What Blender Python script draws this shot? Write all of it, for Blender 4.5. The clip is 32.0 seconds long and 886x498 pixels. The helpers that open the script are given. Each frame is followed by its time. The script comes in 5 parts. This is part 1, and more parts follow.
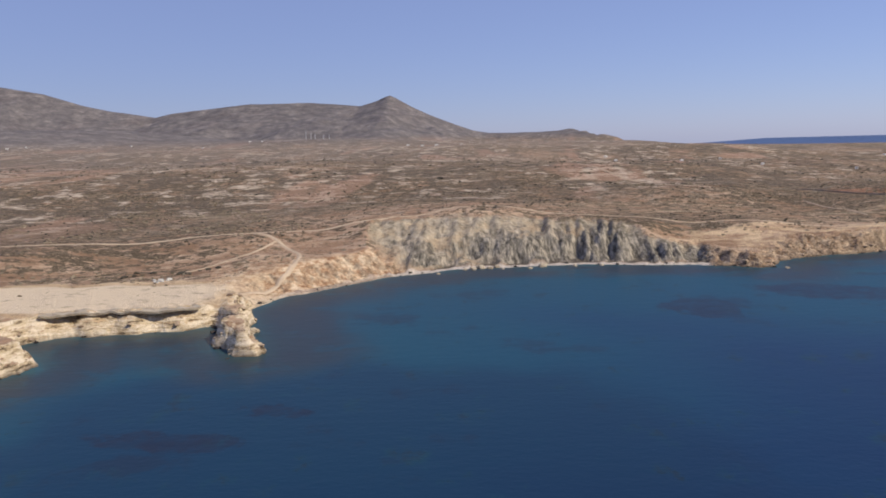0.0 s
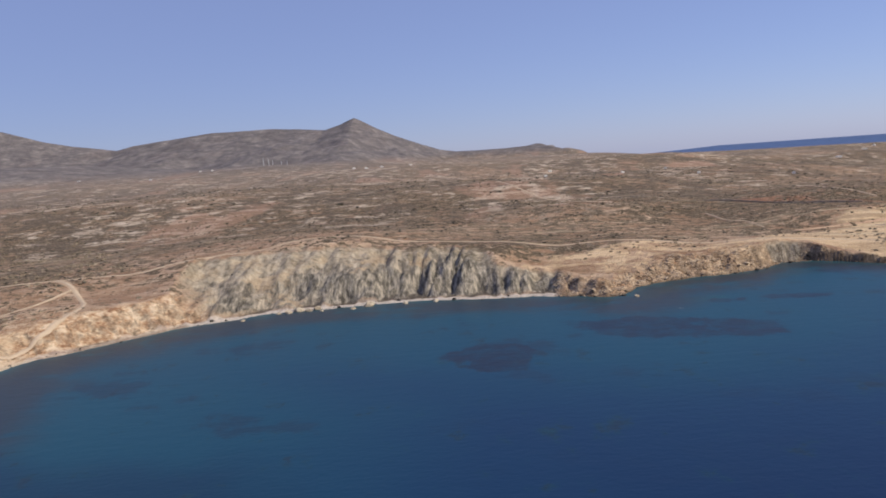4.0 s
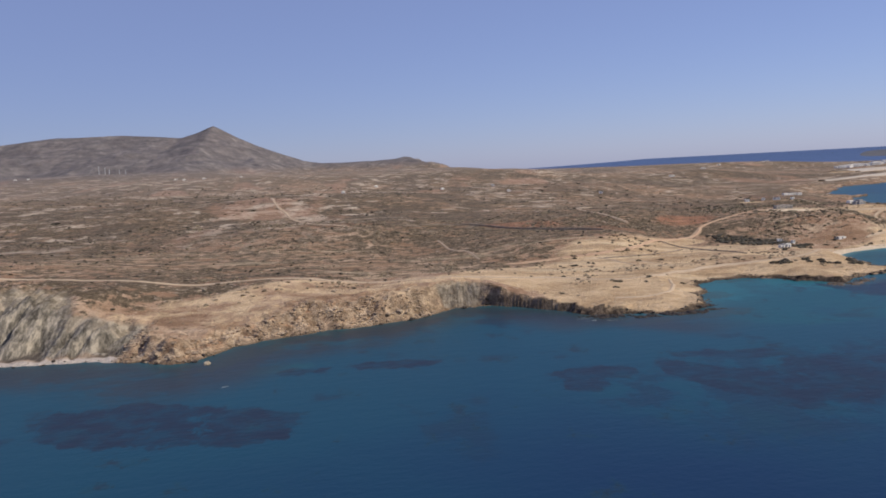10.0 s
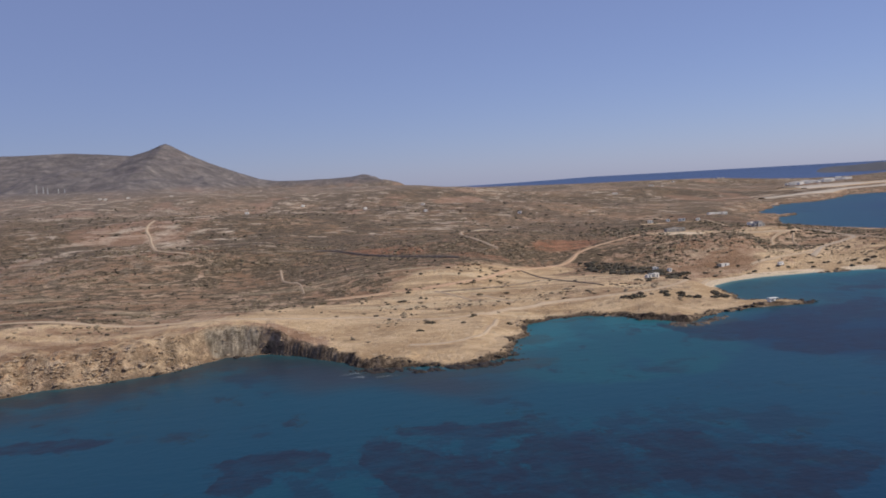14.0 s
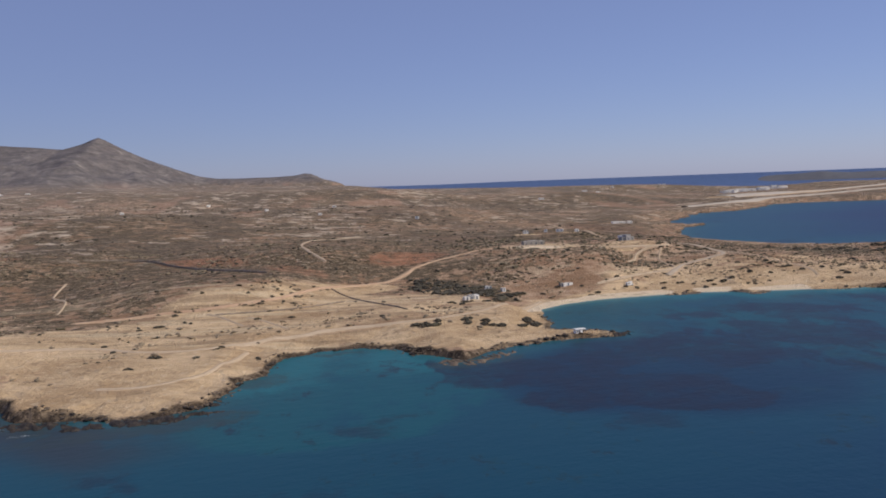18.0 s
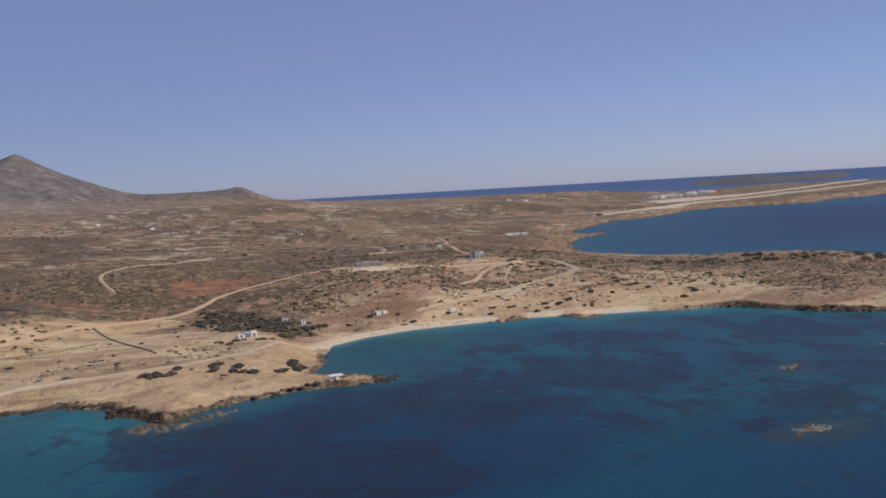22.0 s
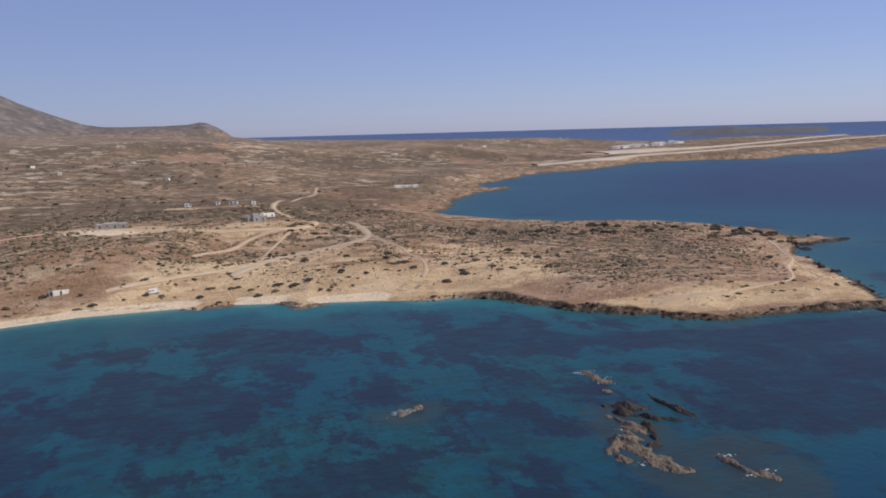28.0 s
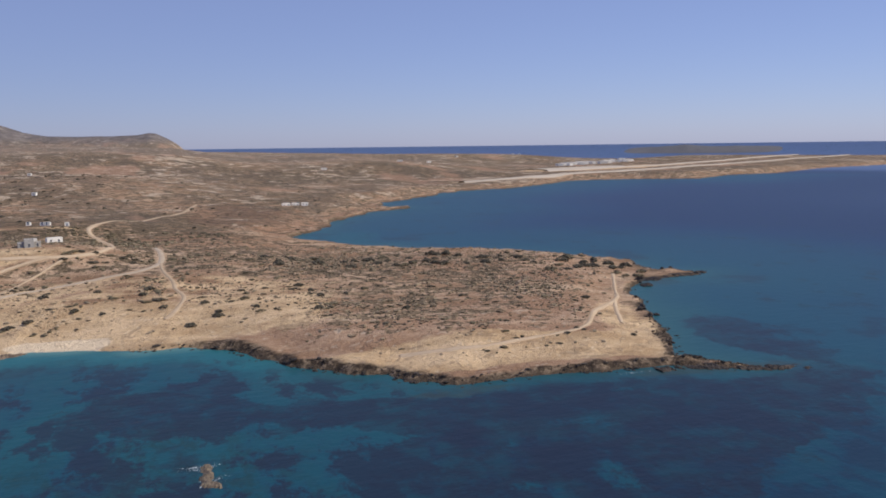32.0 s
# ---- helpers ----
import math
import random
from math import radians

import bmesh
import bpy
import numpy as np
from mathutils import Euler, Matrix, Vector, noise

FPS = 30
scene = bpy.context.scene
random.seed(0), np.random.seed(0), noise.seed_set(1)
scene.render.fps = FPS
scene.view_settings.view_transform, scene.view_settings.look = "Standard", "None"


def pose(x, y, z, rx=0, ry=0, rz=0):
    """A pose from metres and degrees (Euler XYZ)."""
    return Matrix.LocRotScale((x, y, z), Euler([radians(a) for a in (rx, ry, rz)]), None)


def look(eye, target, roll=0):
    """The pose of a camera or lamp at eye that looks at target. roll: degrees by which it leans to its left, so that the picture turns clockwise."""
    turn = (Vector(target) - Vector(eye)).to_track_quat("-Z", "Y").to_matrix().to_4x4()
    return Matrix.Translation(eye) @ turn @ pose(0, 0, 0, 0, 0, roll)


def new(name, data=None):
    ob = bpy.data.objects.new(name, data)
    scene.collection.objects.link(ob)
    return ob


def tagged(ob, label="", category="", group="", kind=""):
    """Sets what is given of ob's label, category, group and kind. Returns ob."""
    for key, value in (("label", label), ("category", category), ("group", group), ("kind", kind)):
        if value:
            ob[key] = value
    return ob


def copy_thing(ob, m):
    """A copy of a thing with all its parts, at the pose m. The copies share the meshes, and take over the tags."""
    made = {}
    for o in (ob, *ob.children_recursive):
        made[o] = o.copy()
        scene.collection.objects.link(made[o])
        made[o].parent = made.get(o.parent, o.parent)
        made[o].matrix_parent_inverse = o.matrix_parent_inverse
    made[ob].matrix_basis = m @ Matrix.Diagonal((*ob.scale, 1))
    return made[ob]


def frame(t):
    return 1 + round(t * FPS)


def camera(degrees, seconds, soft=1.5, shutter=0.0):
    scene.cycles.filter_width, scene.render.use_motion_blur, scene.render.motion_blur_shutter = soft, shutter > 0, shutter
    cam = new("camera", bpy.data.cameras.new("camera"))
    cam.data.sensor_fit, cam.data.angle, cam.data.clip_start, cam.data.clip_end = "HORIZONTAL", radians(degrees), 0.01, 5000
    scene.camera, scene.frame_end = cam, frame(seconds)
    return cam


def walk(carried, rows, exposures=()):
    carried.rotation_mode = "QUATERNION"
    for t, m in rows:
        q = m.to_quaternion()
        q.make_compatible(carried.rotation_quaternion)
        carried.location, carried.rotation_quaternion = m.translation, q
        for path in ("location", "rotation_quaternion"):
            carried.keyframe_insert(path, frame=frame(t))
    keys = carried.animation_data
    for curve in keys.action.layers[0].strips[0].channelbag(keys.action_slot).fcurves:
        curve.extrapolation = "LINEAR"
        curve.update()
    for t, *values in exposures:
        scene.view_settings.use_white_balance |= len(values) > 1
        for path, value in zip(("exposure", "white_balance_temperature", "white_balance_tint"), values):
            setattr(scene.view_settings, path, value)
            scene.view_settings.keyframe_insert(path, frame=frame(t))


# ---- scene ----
cam = camera(60.0, 32.0, soft=1.8)
PATH = [
    (0.0, 0.0, -0.0, 92.5, 82.24, 1.49, 0.00),
    (0.5, 14.8, 8.4, 92.4, 82.16, 1.72, -0.00),
    (1.0, 29.3, 16.6, 92.2, 82.18, 2.07, -0.06),
    (1.5, 43.6, 24.7, 91.9, 82.28, 2.47, -0.02),
    (2.0, 58.0, 33.1, 91.5, 82.46, 2.89, -0.23),
    (2.5, 72.4, 41.5, 91.1, 82.66, 3.34, -0.35),
    (3.0, 87.2, 50.2, 90.6, 83.01, 3.56, -0.72),
    (3.5, 102.4, 59.2, 90.2, 83.34, 3.79, -0.81),
    (5.5, 165.0, 97.8, 88.4, 84.01, 4.47, -2.74),
    (6.0, 180.4, 107.3, 87.8, 83.99, 4.26, -3.66),
    (6.5, 195.4, 116.6, 87.2, 83.87, 4.11, -4.42),
    (7.0, 210.5, 125.7, 86.5, 83.77, 3.72, -5.30),
    (7.5, 225.5, 134.4, 85.9, 83.74, 3.41, -5.90),
    (8.0, 240.4, 142.8, 85.3, 83.69, 3.27, -6.42),
    (8.5, 255.1, 151.0, 84.8, 83.72, 3.14, -6.84),
    (9.0, 269.9, 159.1, 84.3, 83.83, 3.05, -7.45),
    (9.5, 284.2, 166.7, 83.9, 83.91, 3.08, -8.06),
    (10.0, 298.6, 174.1, 83.5, 84.05, 3.01, -8.83),
    (10.5, 312.7, 181.3, 83.1, 84.24, 3.11, -9.24),
    (11.0, 326.9, 188.3, 82.6, 84.52, 3.14, -9.55),
    (11.5, 341.1, 195.1, 82.1, 84.77, 3.11, -9.55),
    (12.0, 355.6, 201.7, 81.6, 84.99, 3.12, -9.62),
    (12.5, 369.9, 208.2, 81.3, 85.12, 3.23, -9.61),
    (13.0, 384.3, 214.7, 81.1, 85.24, 3.25, -9.92),
    (13.5, 398.6, 220.9, 81.0, 85.26, 3.28, -10.14),
    (14.0, 413.1, 227.0, 81.0, 85.22, 3.18, -10.63),
    (14.5, 427.4, 233.0, 81.0, 85.13, 3.09, -11.32),
    (15.0, 441.9, 238.7, 81.1, 85.05, 2.85, -12.58),
    (15.5, 456.3, 244.3, 81.1, 85.04, 2.66, -13.29),
    (17.5, 513.5, 266.3, 80.4, 85.24, 2.16, -13.30),
    (18.0, 527.6, 271.7, 80.2, 85.15, 2.09, -13.47),
    (18.5, 541.3, 277.0, 80.0, 85.02, 2.12, -13.73),
    (19.0, 554.7, 282.1, 79.7, 85.06, 2.38, -14.34),
    (19.5, 568.0, 286.9, 79.4, 85.26, 2.79, -14.89),
    (20.0, 581.6, 291.4, 79.2, 85.60, 3.03, -15.70),
    (20.5, 594.8, 295.6, 79.0, 85.82, 3.29, -15.80),
    (21.0, 608.3, 299.8, 79.1, 85.97, 3.52, -16.22),
    (21.5, 622.2, 304.1, 79.4, 85.91, 3.53, -16.51),
    (22.0, 636.4, 308.3, 79.7, 85.71, 3.23, -17.04),
    (22.5, 650.7, 312.3, 80.2, 85.36, 2.88, -17.20),
    (23.0, 665.1, 316.4, 80.6, 84.84, 2.39, -17.32),
    (23.5, 679.2, 320.2, 80.9, 84.23, 2.04, -17.13),
    (24.0, 693.5, 324.2, 81.3, 83.74, 1.68, -17.22),
    (24.5, 707.7, 327.9, 81.3, 83.50, 1.54, -17.29),
    (25.0, 722.1, 331.6, 81.4, 83.42, 1.13, -17.73),
    (25.5, 735.6, 335.0, 81.4, 83.38, 1.11, -17.64),
    (27.5, 792.9, 349.2, 81.6, 81.95, 1.29, -17.30),
    (28.0, 807.1, 352.9, 81.5, 81.36, 1.50, -17.25),
    (28.5, 821.1, 356.7, 81.3, 81.04, 1.80, -17.27),
    (29.0, 836.2, 360.2, 81.1, 80.92, 1.87, -17.61),
    (29.5, 851.0, 363.9, 80.9, 81.07, 1.86, -18.12),
    (30.0, 865.8, 367.5, 81.0, 81.40, 1.59, -18.97),
    (30.5, 879.7, 370.6, 81.1, 81.71, 1.44, -19.36),
    (31.0, 893.7, 373.4, 81.2, 82.11, 1.14, -19.74),
    (31.5, 907.7, 376.1, 81.3, 82.28, 1.00, -19.48),
    (32.0, 922.2, 378.9, 81.8, 82.36, 0.70, -19.19),
]
walk(cam, [(t, pose(x, y, z, rx, ry, rz)) for t, x, y, z, rx, ry, rz in PATH],
     [(0, 0.14), (3, 0.17), (6, 0.05), (10, 0.02), (12, -0.07), (19, -0.17), (21, -0.18), (23, -0.16), (25, -0.01), (28, 0.03), (30, 0.15), (32, 0.06)])

# ---- light ----
SUN = Vector((0.74, -0.40, 0.72)).normalized()
world = bpy.data.worlds.new("sky")
scene.world = world
world.use_nodes = True
wn = world.node_tree.nodes
sky = wn.new("ShaderNodeTexSky")
sky.sky_type, sky.sun_disc = "NISHITA", False
sky.sun_elevation, sky.sun_rotation = math.asin(SUN.z), math.atan2(-SUN.x, SUN.y)
sky.air_density, sky.dust_density, sky.ozone_density, sky.altitude = 1.0, 0.3, 4.0, 60
wn["Background"].inputs["Strength"].default_value = 0.078
tint = wn.new("ShaderNodeMix")
tint.data_type, tint.blend_type = "RGBA", "MULTIPLY"
tint.inputs[0].default_value, tint.inputs[7].default_value = 1.0, (0.98, 0.98, 1.25, 1)
veil = wn.new("ShaderNodeMix")
veil.data_type = "RGBA"
veil.inputs[0].default_value, veil.inputs[7].default_value = 0.5, (3.6, 4.25, 7.6, 1)
world.node_tree.links.new(sky.outputs[0], tint.inputs[6])
world.node_tree.links.new(tint.outputs[2], veil.inputs[6])
world.node_tree.links.new(veil.outputs[2], wn["Background"].inputs["Color"])
lamp = bpy.data.lights.new("sun", "SUN")
lamp.energy, lamp.angle, lamp.color = 4.0, radians(0.6), (1.0, 0.92, 0.81)
new("sun", lamp).matrix_world = look(SUN * 2000, (0, 0, 0))


# ---- material helpers ----
def material(name, rough=0.9, spec=0.2):
    m = bpy.data.materials.new(name)
    m.use_nodes = True
    b = m.node_tree.nodes["Principled BSDF"]
    b.inputs["Roughness"].default_value = rough
    b.inputs["Specular IOR Level"].default_value = spec
    return m, m.node_tree, b


def node(tree, kind, **sets):
    n = tree.nodes.new(kind)
    for key, value in sets.items():
        n.inputs[key.replace("_", " ")].default_value = value
    return n


def grain(tree, scale, detail=4.0, rough=0.55, stretch=(1, 1, 1)):
    """Noise in metres of the world; scale is the size of a patch."""
    pos = tree.nodes.new("ShaderNodeNewGeometry")
    mul = tree.nodes.new("ShaderNodeVectorMath")
    mul.operation = "MULTIPLY"
    mul.inputs[1].default_value = [s / scale for s in stretch]
    tree.links.new(pos.outputs["Position"], mul.inputs[0])
    n = node(tree, "ShaderNodeTexNoise", Scale=1.0, Detail=detail, Roughness=rough)
    tree.links.new(mul.outputs[0], n.inputs["Vector"])
    return n.outputs["Fac"]


def ramp(tree, fac, stops):
    r = tree.nodes.new("ShaderNodeValToRGB")
    e = r.color_ramp.elements
    while len(e) < len(stops):
        e.new(0.5)
    for k, (p, c) in zip(e, stops):
        k.position = p
        k.color = (*c, 1) if len(c) == 3 else c
    tree.links.new(fac, r.inputs[0])
    return r.outputs[0]


def step(tree, fac, lo, hi):
    r = node(tree, "ShaderNodeMapRange", From_Min=lo, From_Max=hi)
    r.interpolation_type = "SMOOTHSTEP"
    tree.links.new(fac, r.inputs[0])
    return r.outputs[0]


def math_node(tree, op, a, b):
    n = tree.nodes.new("ShaderNodeMath")
    n.operation = op
    n.use_clamp = False
    for k, v in enumerate((a, b)):
        if isinstance(v, (int, float)):
            n.inputs[k].default_value = v
        else:
            tree.links.new(v, n.inputs[k])
    return n.outputs[0]


def mix(tree, fac, a, b, how="MIX"):
    n = tree.nodes.new("ShaderNodeMix")
    n.data_type, n.blend_type = "RGBA", how
    for sock, v in ((n.inputs[0], fac), (n.inputs[6], a), (n.inputs[7], b)):
        if isinstance(v, (int, float)):
            sock.default_value = v
        elif isinstance(v, tuple):
            sock.default_value = (*v, 1)
        else:
            tree.links.new(v, sock)
    return n.outputs[2]


def attr(tree, name):
    a = tree.nodes.new("ShaderNodeAttribute")
    a.attribute_name = name
    return a.outputs["Fac"]


def bump(tree, bsdf, height, distance, strength=1.0):
    b = node(tree, "ShaderNodeBump", Distance=distance, Strength=strength)
    tree.links.new(height, b.inputs["Height"])
    tree.links.new(b.outputs[0], bsdf.inputs["Normal"])


def plain(name, stops, scale, rough=0.9, spec=0.2, relief=0.0):
    """A surface of one stuff, its colour wandering between the stops at two scales."""
    m, t, b = material(name, rough, spec)
    f = math_node(t, "ADD", math_node(t, "MULTIPLY", grain(t, scale), 0.6), math_node(t, "MULTIPLY", grain(t, scale / 7), 0.4))
    n = len(stops)
    col = ramp(t, f, [(0.3 + 0.4 * k / max(1, n - 1), c) for k, c in enumerate(stops)])
    rnd = t.nodes.new("ShaderNodeObjectInfo").outputs["Random"]
    col = mix(t, 1.0, col, ramp(t, rnd, [(0, (0.86, 0.86, 0.86)), (1, (1.1, 1.1, 1.1))]), "MULTIPLY")
    t.links.new(col, b.inputs["Base Color"])
    if relief:
        bump(t, b, grain(t, scale / 5), relief)
    return m


# ---- materials ----
def ground_material():
    m, t, b = material("dry_ground", 0.95, 0.1)
    big = grain(t, 120, 5, 0.6, (0.6, 1, 1))
    mid = grain(t, 22, 7, 0.72, (0.5, 1, 1))
    clump = grain(t, 8.0, 6, 0.75, (0.75, 1, 1))
    fine = grain(t, 2.6, 5, 0.75)
    # bare soil, then scrub in clumps, then pale stones
    soil = ramp(t, mid, [(0.40, (0.25, 0.165, 0.105)), (0.5, (0.37, 0.265, 0.18)), (0.60, (0.52, 0.405, 0.29))])
    soil = mix(t, math_node(t, "MULTIPLY", step(t, big, 0.48, 0.60), 0.4), soil, (0.315, 0.205, 0.14))
    cover = math_node(t, "ADD", math_node(t, "MULTIPLY", attr(t, "scrub"), 0.17), math_node(t, "MULTIPLY", math_node(t, "SUBTRACT", mid, 0.5), 0.5))
    cover = math_node(t, "ADD", cover, clump)
    weeds = ramp(t, fine, [(0.38, (0.062, 0.050, 0.034)), (0.5, (0.118, 0.094, 0.064)), (0.62, (0.20, 0.16, 0.11))])
    col = mix(t, step(t, cover, 0.575, 0.635), soil, weeds)
    stones = math_node(t, "MULTIPLY", step(t, grain(t, 4.2, 6, 0.75, (0.7, 1, 1)), 0.575, 0.63), 0.8)
    col = mix(t, math_node(t, "MULTIPLY", stones, step(t, big, 0.40, 0.55)), col, (0.50, 0.425, 0.33))
    # further inland: dark scrub fields and pale stony banks
    inland = step(t, attr(t, "inland"), 1.6, 4.5)
    fields = grain(t, 85, 7, 0.72, (1, 0.45, 1))
    dark = math_node(t, "MULTIPLY", step(t, fields, 0.46, 0.55), math_node(t, "MULTIPLY", inland, 0.66))
    col = mix(t, dark, col, mix(t, step(t, fine, 0.42, 0.62), (0.078, 0.067, 0.051), (0.172, 0.141, 0.107)))
    banks = math_node(t, "ADD", grain(t, 17, 7, 0.74, (0.5, 0.5, 1)), math_node(t, "MULTIPLY", math_node(t, "SUBTRACT", grain(t, 170, 3, 0.5, (1, 0.5, 1)), 0.5), 0.3))
    col = mix(t, math_node(t, "MULTIPLY", step(t, banks, 0.535, 0.60), math_node(t, "MULTIPLY", inland, 0.9)), col, ramp(t, clump, [(0.42, (0.33, 0.27, 0.20)), (0.6, (0.64, 0.56, 0.45))]))
    col = mix(t, math_node(t, "MULTIPLY", step(t, grain(t, 150, 5, 0.6, (1, 0.4, 1)), 0.57, 0.63), math_node(t, "MULTIPLY", inland, 0.55)), col, (0.36, 0.235, 0.165))
    # distant ground blended towards grey, a painted haze over the far plain
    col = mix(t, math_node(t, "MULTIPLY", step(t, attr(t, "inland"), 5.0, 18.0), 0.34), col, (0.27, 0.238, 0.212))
    # mountain rock: bluish-grey tones carry the haze of distance in the colour
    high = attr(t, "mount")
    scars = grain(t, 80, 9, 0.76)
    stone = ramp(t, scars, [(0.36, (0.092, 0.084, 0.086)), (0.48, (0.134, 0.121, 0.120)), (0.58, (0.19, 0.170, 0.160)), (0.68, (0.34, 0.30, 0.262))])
    # bare earth, sand
    sand = ramp(t, mid, [(0.40, (0.405, 0.296, 0.178)), (0.60, (0.60, 0.470, 0.305))])
    sand = mix(t, step(t, attr(t, "sandy"), 1.0, 1.6), sand, (0.68, 0.585, 0.43))
    col = mix(t, math_node(t, "MULTIPLY", attr(t, "red"), math_node(t, "MULTIPLY", step(t, clump, 0.60, 0.50), 0.8)), col, (0.33, 0.165, 0.10))
    sparse = math_node(t, "MULTIPLY", step(t, clump, 0.56, 0.62), 0.5)
    flints = math_node(t, "MULTIPLY", step(t, grain(t, 3.4, 5, 0.75), 0.57, 0.63), 0.35)
    sand = mix(t, flints, sand, (0.68, 0.61, 0.47))
    sandmask = math_node(t, "ADD", attr(t, "sandy"), math_node(t, "MULTIPLY", math_node(t, "SUBTRACT", math_node(t, "MULTIPLY", math_node(t, "ADD", mid, clump), 0.5), 0.5), 2.6))
    col = mix(t, step(t, sandmask, 0.22, 0.50), col, mix(t, sparse, sand, (0.22, 0.165, 0.11)))
    lines = step(t, grain(t, 7, 4, 0.6, (0.09, 1, 1)), 0.52, 0.58)
    col = mix(t, math_node(t, "MULTIPLY", math_node(t, "MULTIPLY", lines, attr(t, "terrace")), 0.55), col, (0.25, 0.185, 0.12))
    furrow = step(t, grain(t, 11, 4, 0.6, (0.12, 1, 1)), 0.55, 0.62)
    col = mix(t, math_node(t, "MULTIPLY", math_node(t, "MULTIPLY", furrow, attr(t, "terrace")), 0.5), col, (0.58, 0.50, 0.35))
    trod = math_node(t, "ADD", attr(t, "worn"), math_node(t, "MULTIPLY", math_node(t, "SUBTRACT", clump, 0.5), 1.6))
    col = mix(t, math_node(t, "MULTIPLY", step(t, trod, 0.25, 0.85), 0.75), col, (0.50, 0.385, 0.265))
    # cliffs
    lay = grain(t, 26, 7, 0.72, (1, 1, 1.6))
    rock = ramp(t, grain(t, 4.5, 7, 0.72, (1, 0.22, 0.25)), [(0.38, (0.105, 0.096, 0.080)), (0.49, (0.245, 0.222, 0.178)), (0.61, (0.47, 0.42, 0.33))])
    rock = mix(t, math_node(t, "MULTIPLY", step(t, lay, 0.50, 0.57), 0.75), rock, ramp(t, clump, [(0.40, (0.27, 0.205, 0.135)), (0.6, (0.54, 0.44, 0.30))]))
    rock = mix(t, math_node(t, "MULTIPLY", step(t, cover, 0.60, 0.64), 0.6), rock, (0.085, 0.072, 0.048))
    pale = ramp(t, grain(t, 5, 6, 0.75, (1, 1, 0.5)), [(0.40, (0.25, 0.21, 0.15)), (0.5, (0.42, 0.37, 0.275)), (0.61, (0.58, 0.53, 0.42))])
    rock = mix(t, math_node(t, "MULTIPLY", step(t, math_node(t, "ADD", attr(t, "cream"), math_node(t, "MULTIPLY", math_node(t, "SUBTRACT", lay, 0.5), 2.6)), 0.4, 0.85), 0.45), rock, pale)
    marl = ramp(t, grain(t, 2.6, 6, 0.74, (1, 0.22, 0.25)), [(0.38, (0.066, 0.061, 0.052)), (0.5, (0.20, 0.188, 0.156)), (0.62, (0.43, 0.395, 0.32))])
    vein = math_node(t, "ADD", attr(t, "marl"), math_node(t, "MULTIPLY", math_node(t, "SUBTRACT", grain(t, 18, 6, 0.7), 0.5), 1.8))
    rock = mix(t, step(t, vein, 0.35, 0.65), rock, marl)
    col = mix(t, attr(t, "grey"), col, rock)
    clay = ramp(t, grain(t, 7, 7, 0.75), [(0.39, (0.27, 0.15, 0.085)), (0.48, (0.50, 0.35, 0.215)), (0.58, (0.70, 0.585, 0.42))])
    clay = mix(t, math_node(t, "MULTIPLY", step(t, cover, 0.58, 0.63), 0.65), clay, (0.10, 0.08, 0.052))
    col = mix(t, attr(t, "ochre"), col, clay)
    nor = t.nodes.new("ShaderNodeNewGeometry")
    sep = t.nodes.new("ShaderNodeSeparateXYZ")
    t.links.new(nor.outputs["True Normal"], sep.inputs[0])
    steep = step(t, sep.outputs["Z"], 0.88, 0.66)
    steep = math_node(t, "MULTIPLY", steep, math_node(t, "SUBTRACT", 1.0, step(t, attr(t, "inland"), 0.5, 2.0)))
    crag = ramp(t, grain(t, 5, 7, 0.75), [(0.40, (0.075, 0.058, 0.045)), (0.5, (0.22, 0.17, 0.12)), (0.62, (0.46, 0.37, 0.265))])
    col = mix(t, math_node(t, "MULTIPLY", steep, 0.7), col, mix(t, attr(t, "grey"), crag, rock))
    white = ramp(t, grain(t, 7, 6, 0.72, (0.6, 0.6, 3)), [(0.38, (0.12, 0.09, 0.06)), (0.45, (0.48, 0.39, 0.25)), (0.58, (0.72, 0.645, 0.50))])
    col = mix(t, math_node(t, "MULTIPLY", attr(t, "chalk"), step(t, sep.outputs["Z"], 0.95, 0.75)), col, white)
    col = mix(t, attr(t, "shingle"), col, ramp(t, fine, [(0.40, (0.42, 0.38, 0.33)), (0.60, (0.60, 0.55, 0.48))]))
    reefy = ramp(t, grain(t, 3.5, 6, 0.75), [(0.40, (0.030, 0.024, 0.020)), (0.52, (0.10, 0.078, 0.058)), (0.64, (0.30, 0.24, 0.175))])
    col = mix(t, attr(t, "bank"), col, reefy)
    col = mix(t, math_node(t, "MULTIPLY", attr(t, "wet"), math_node(t, "SUBTRACT", 0.85, math_node(t, "MAXIMUM", attr(t, "sandy"), attr(t, "shingle")))), col, (0.085, 0.07, 0.055))
    col = mix(t, 1.0, col, (1.055, 0.985, 0.925), "MULTIPLY")
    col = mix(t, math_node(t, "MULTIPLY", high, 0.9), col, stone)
    t.links.new(col, b.inputs["Base Color"])
    bump(t, b, math_node(t, "ADD", math_node(t, "ADD", fine, clump), mid), 2.2, 0.8)
    return m


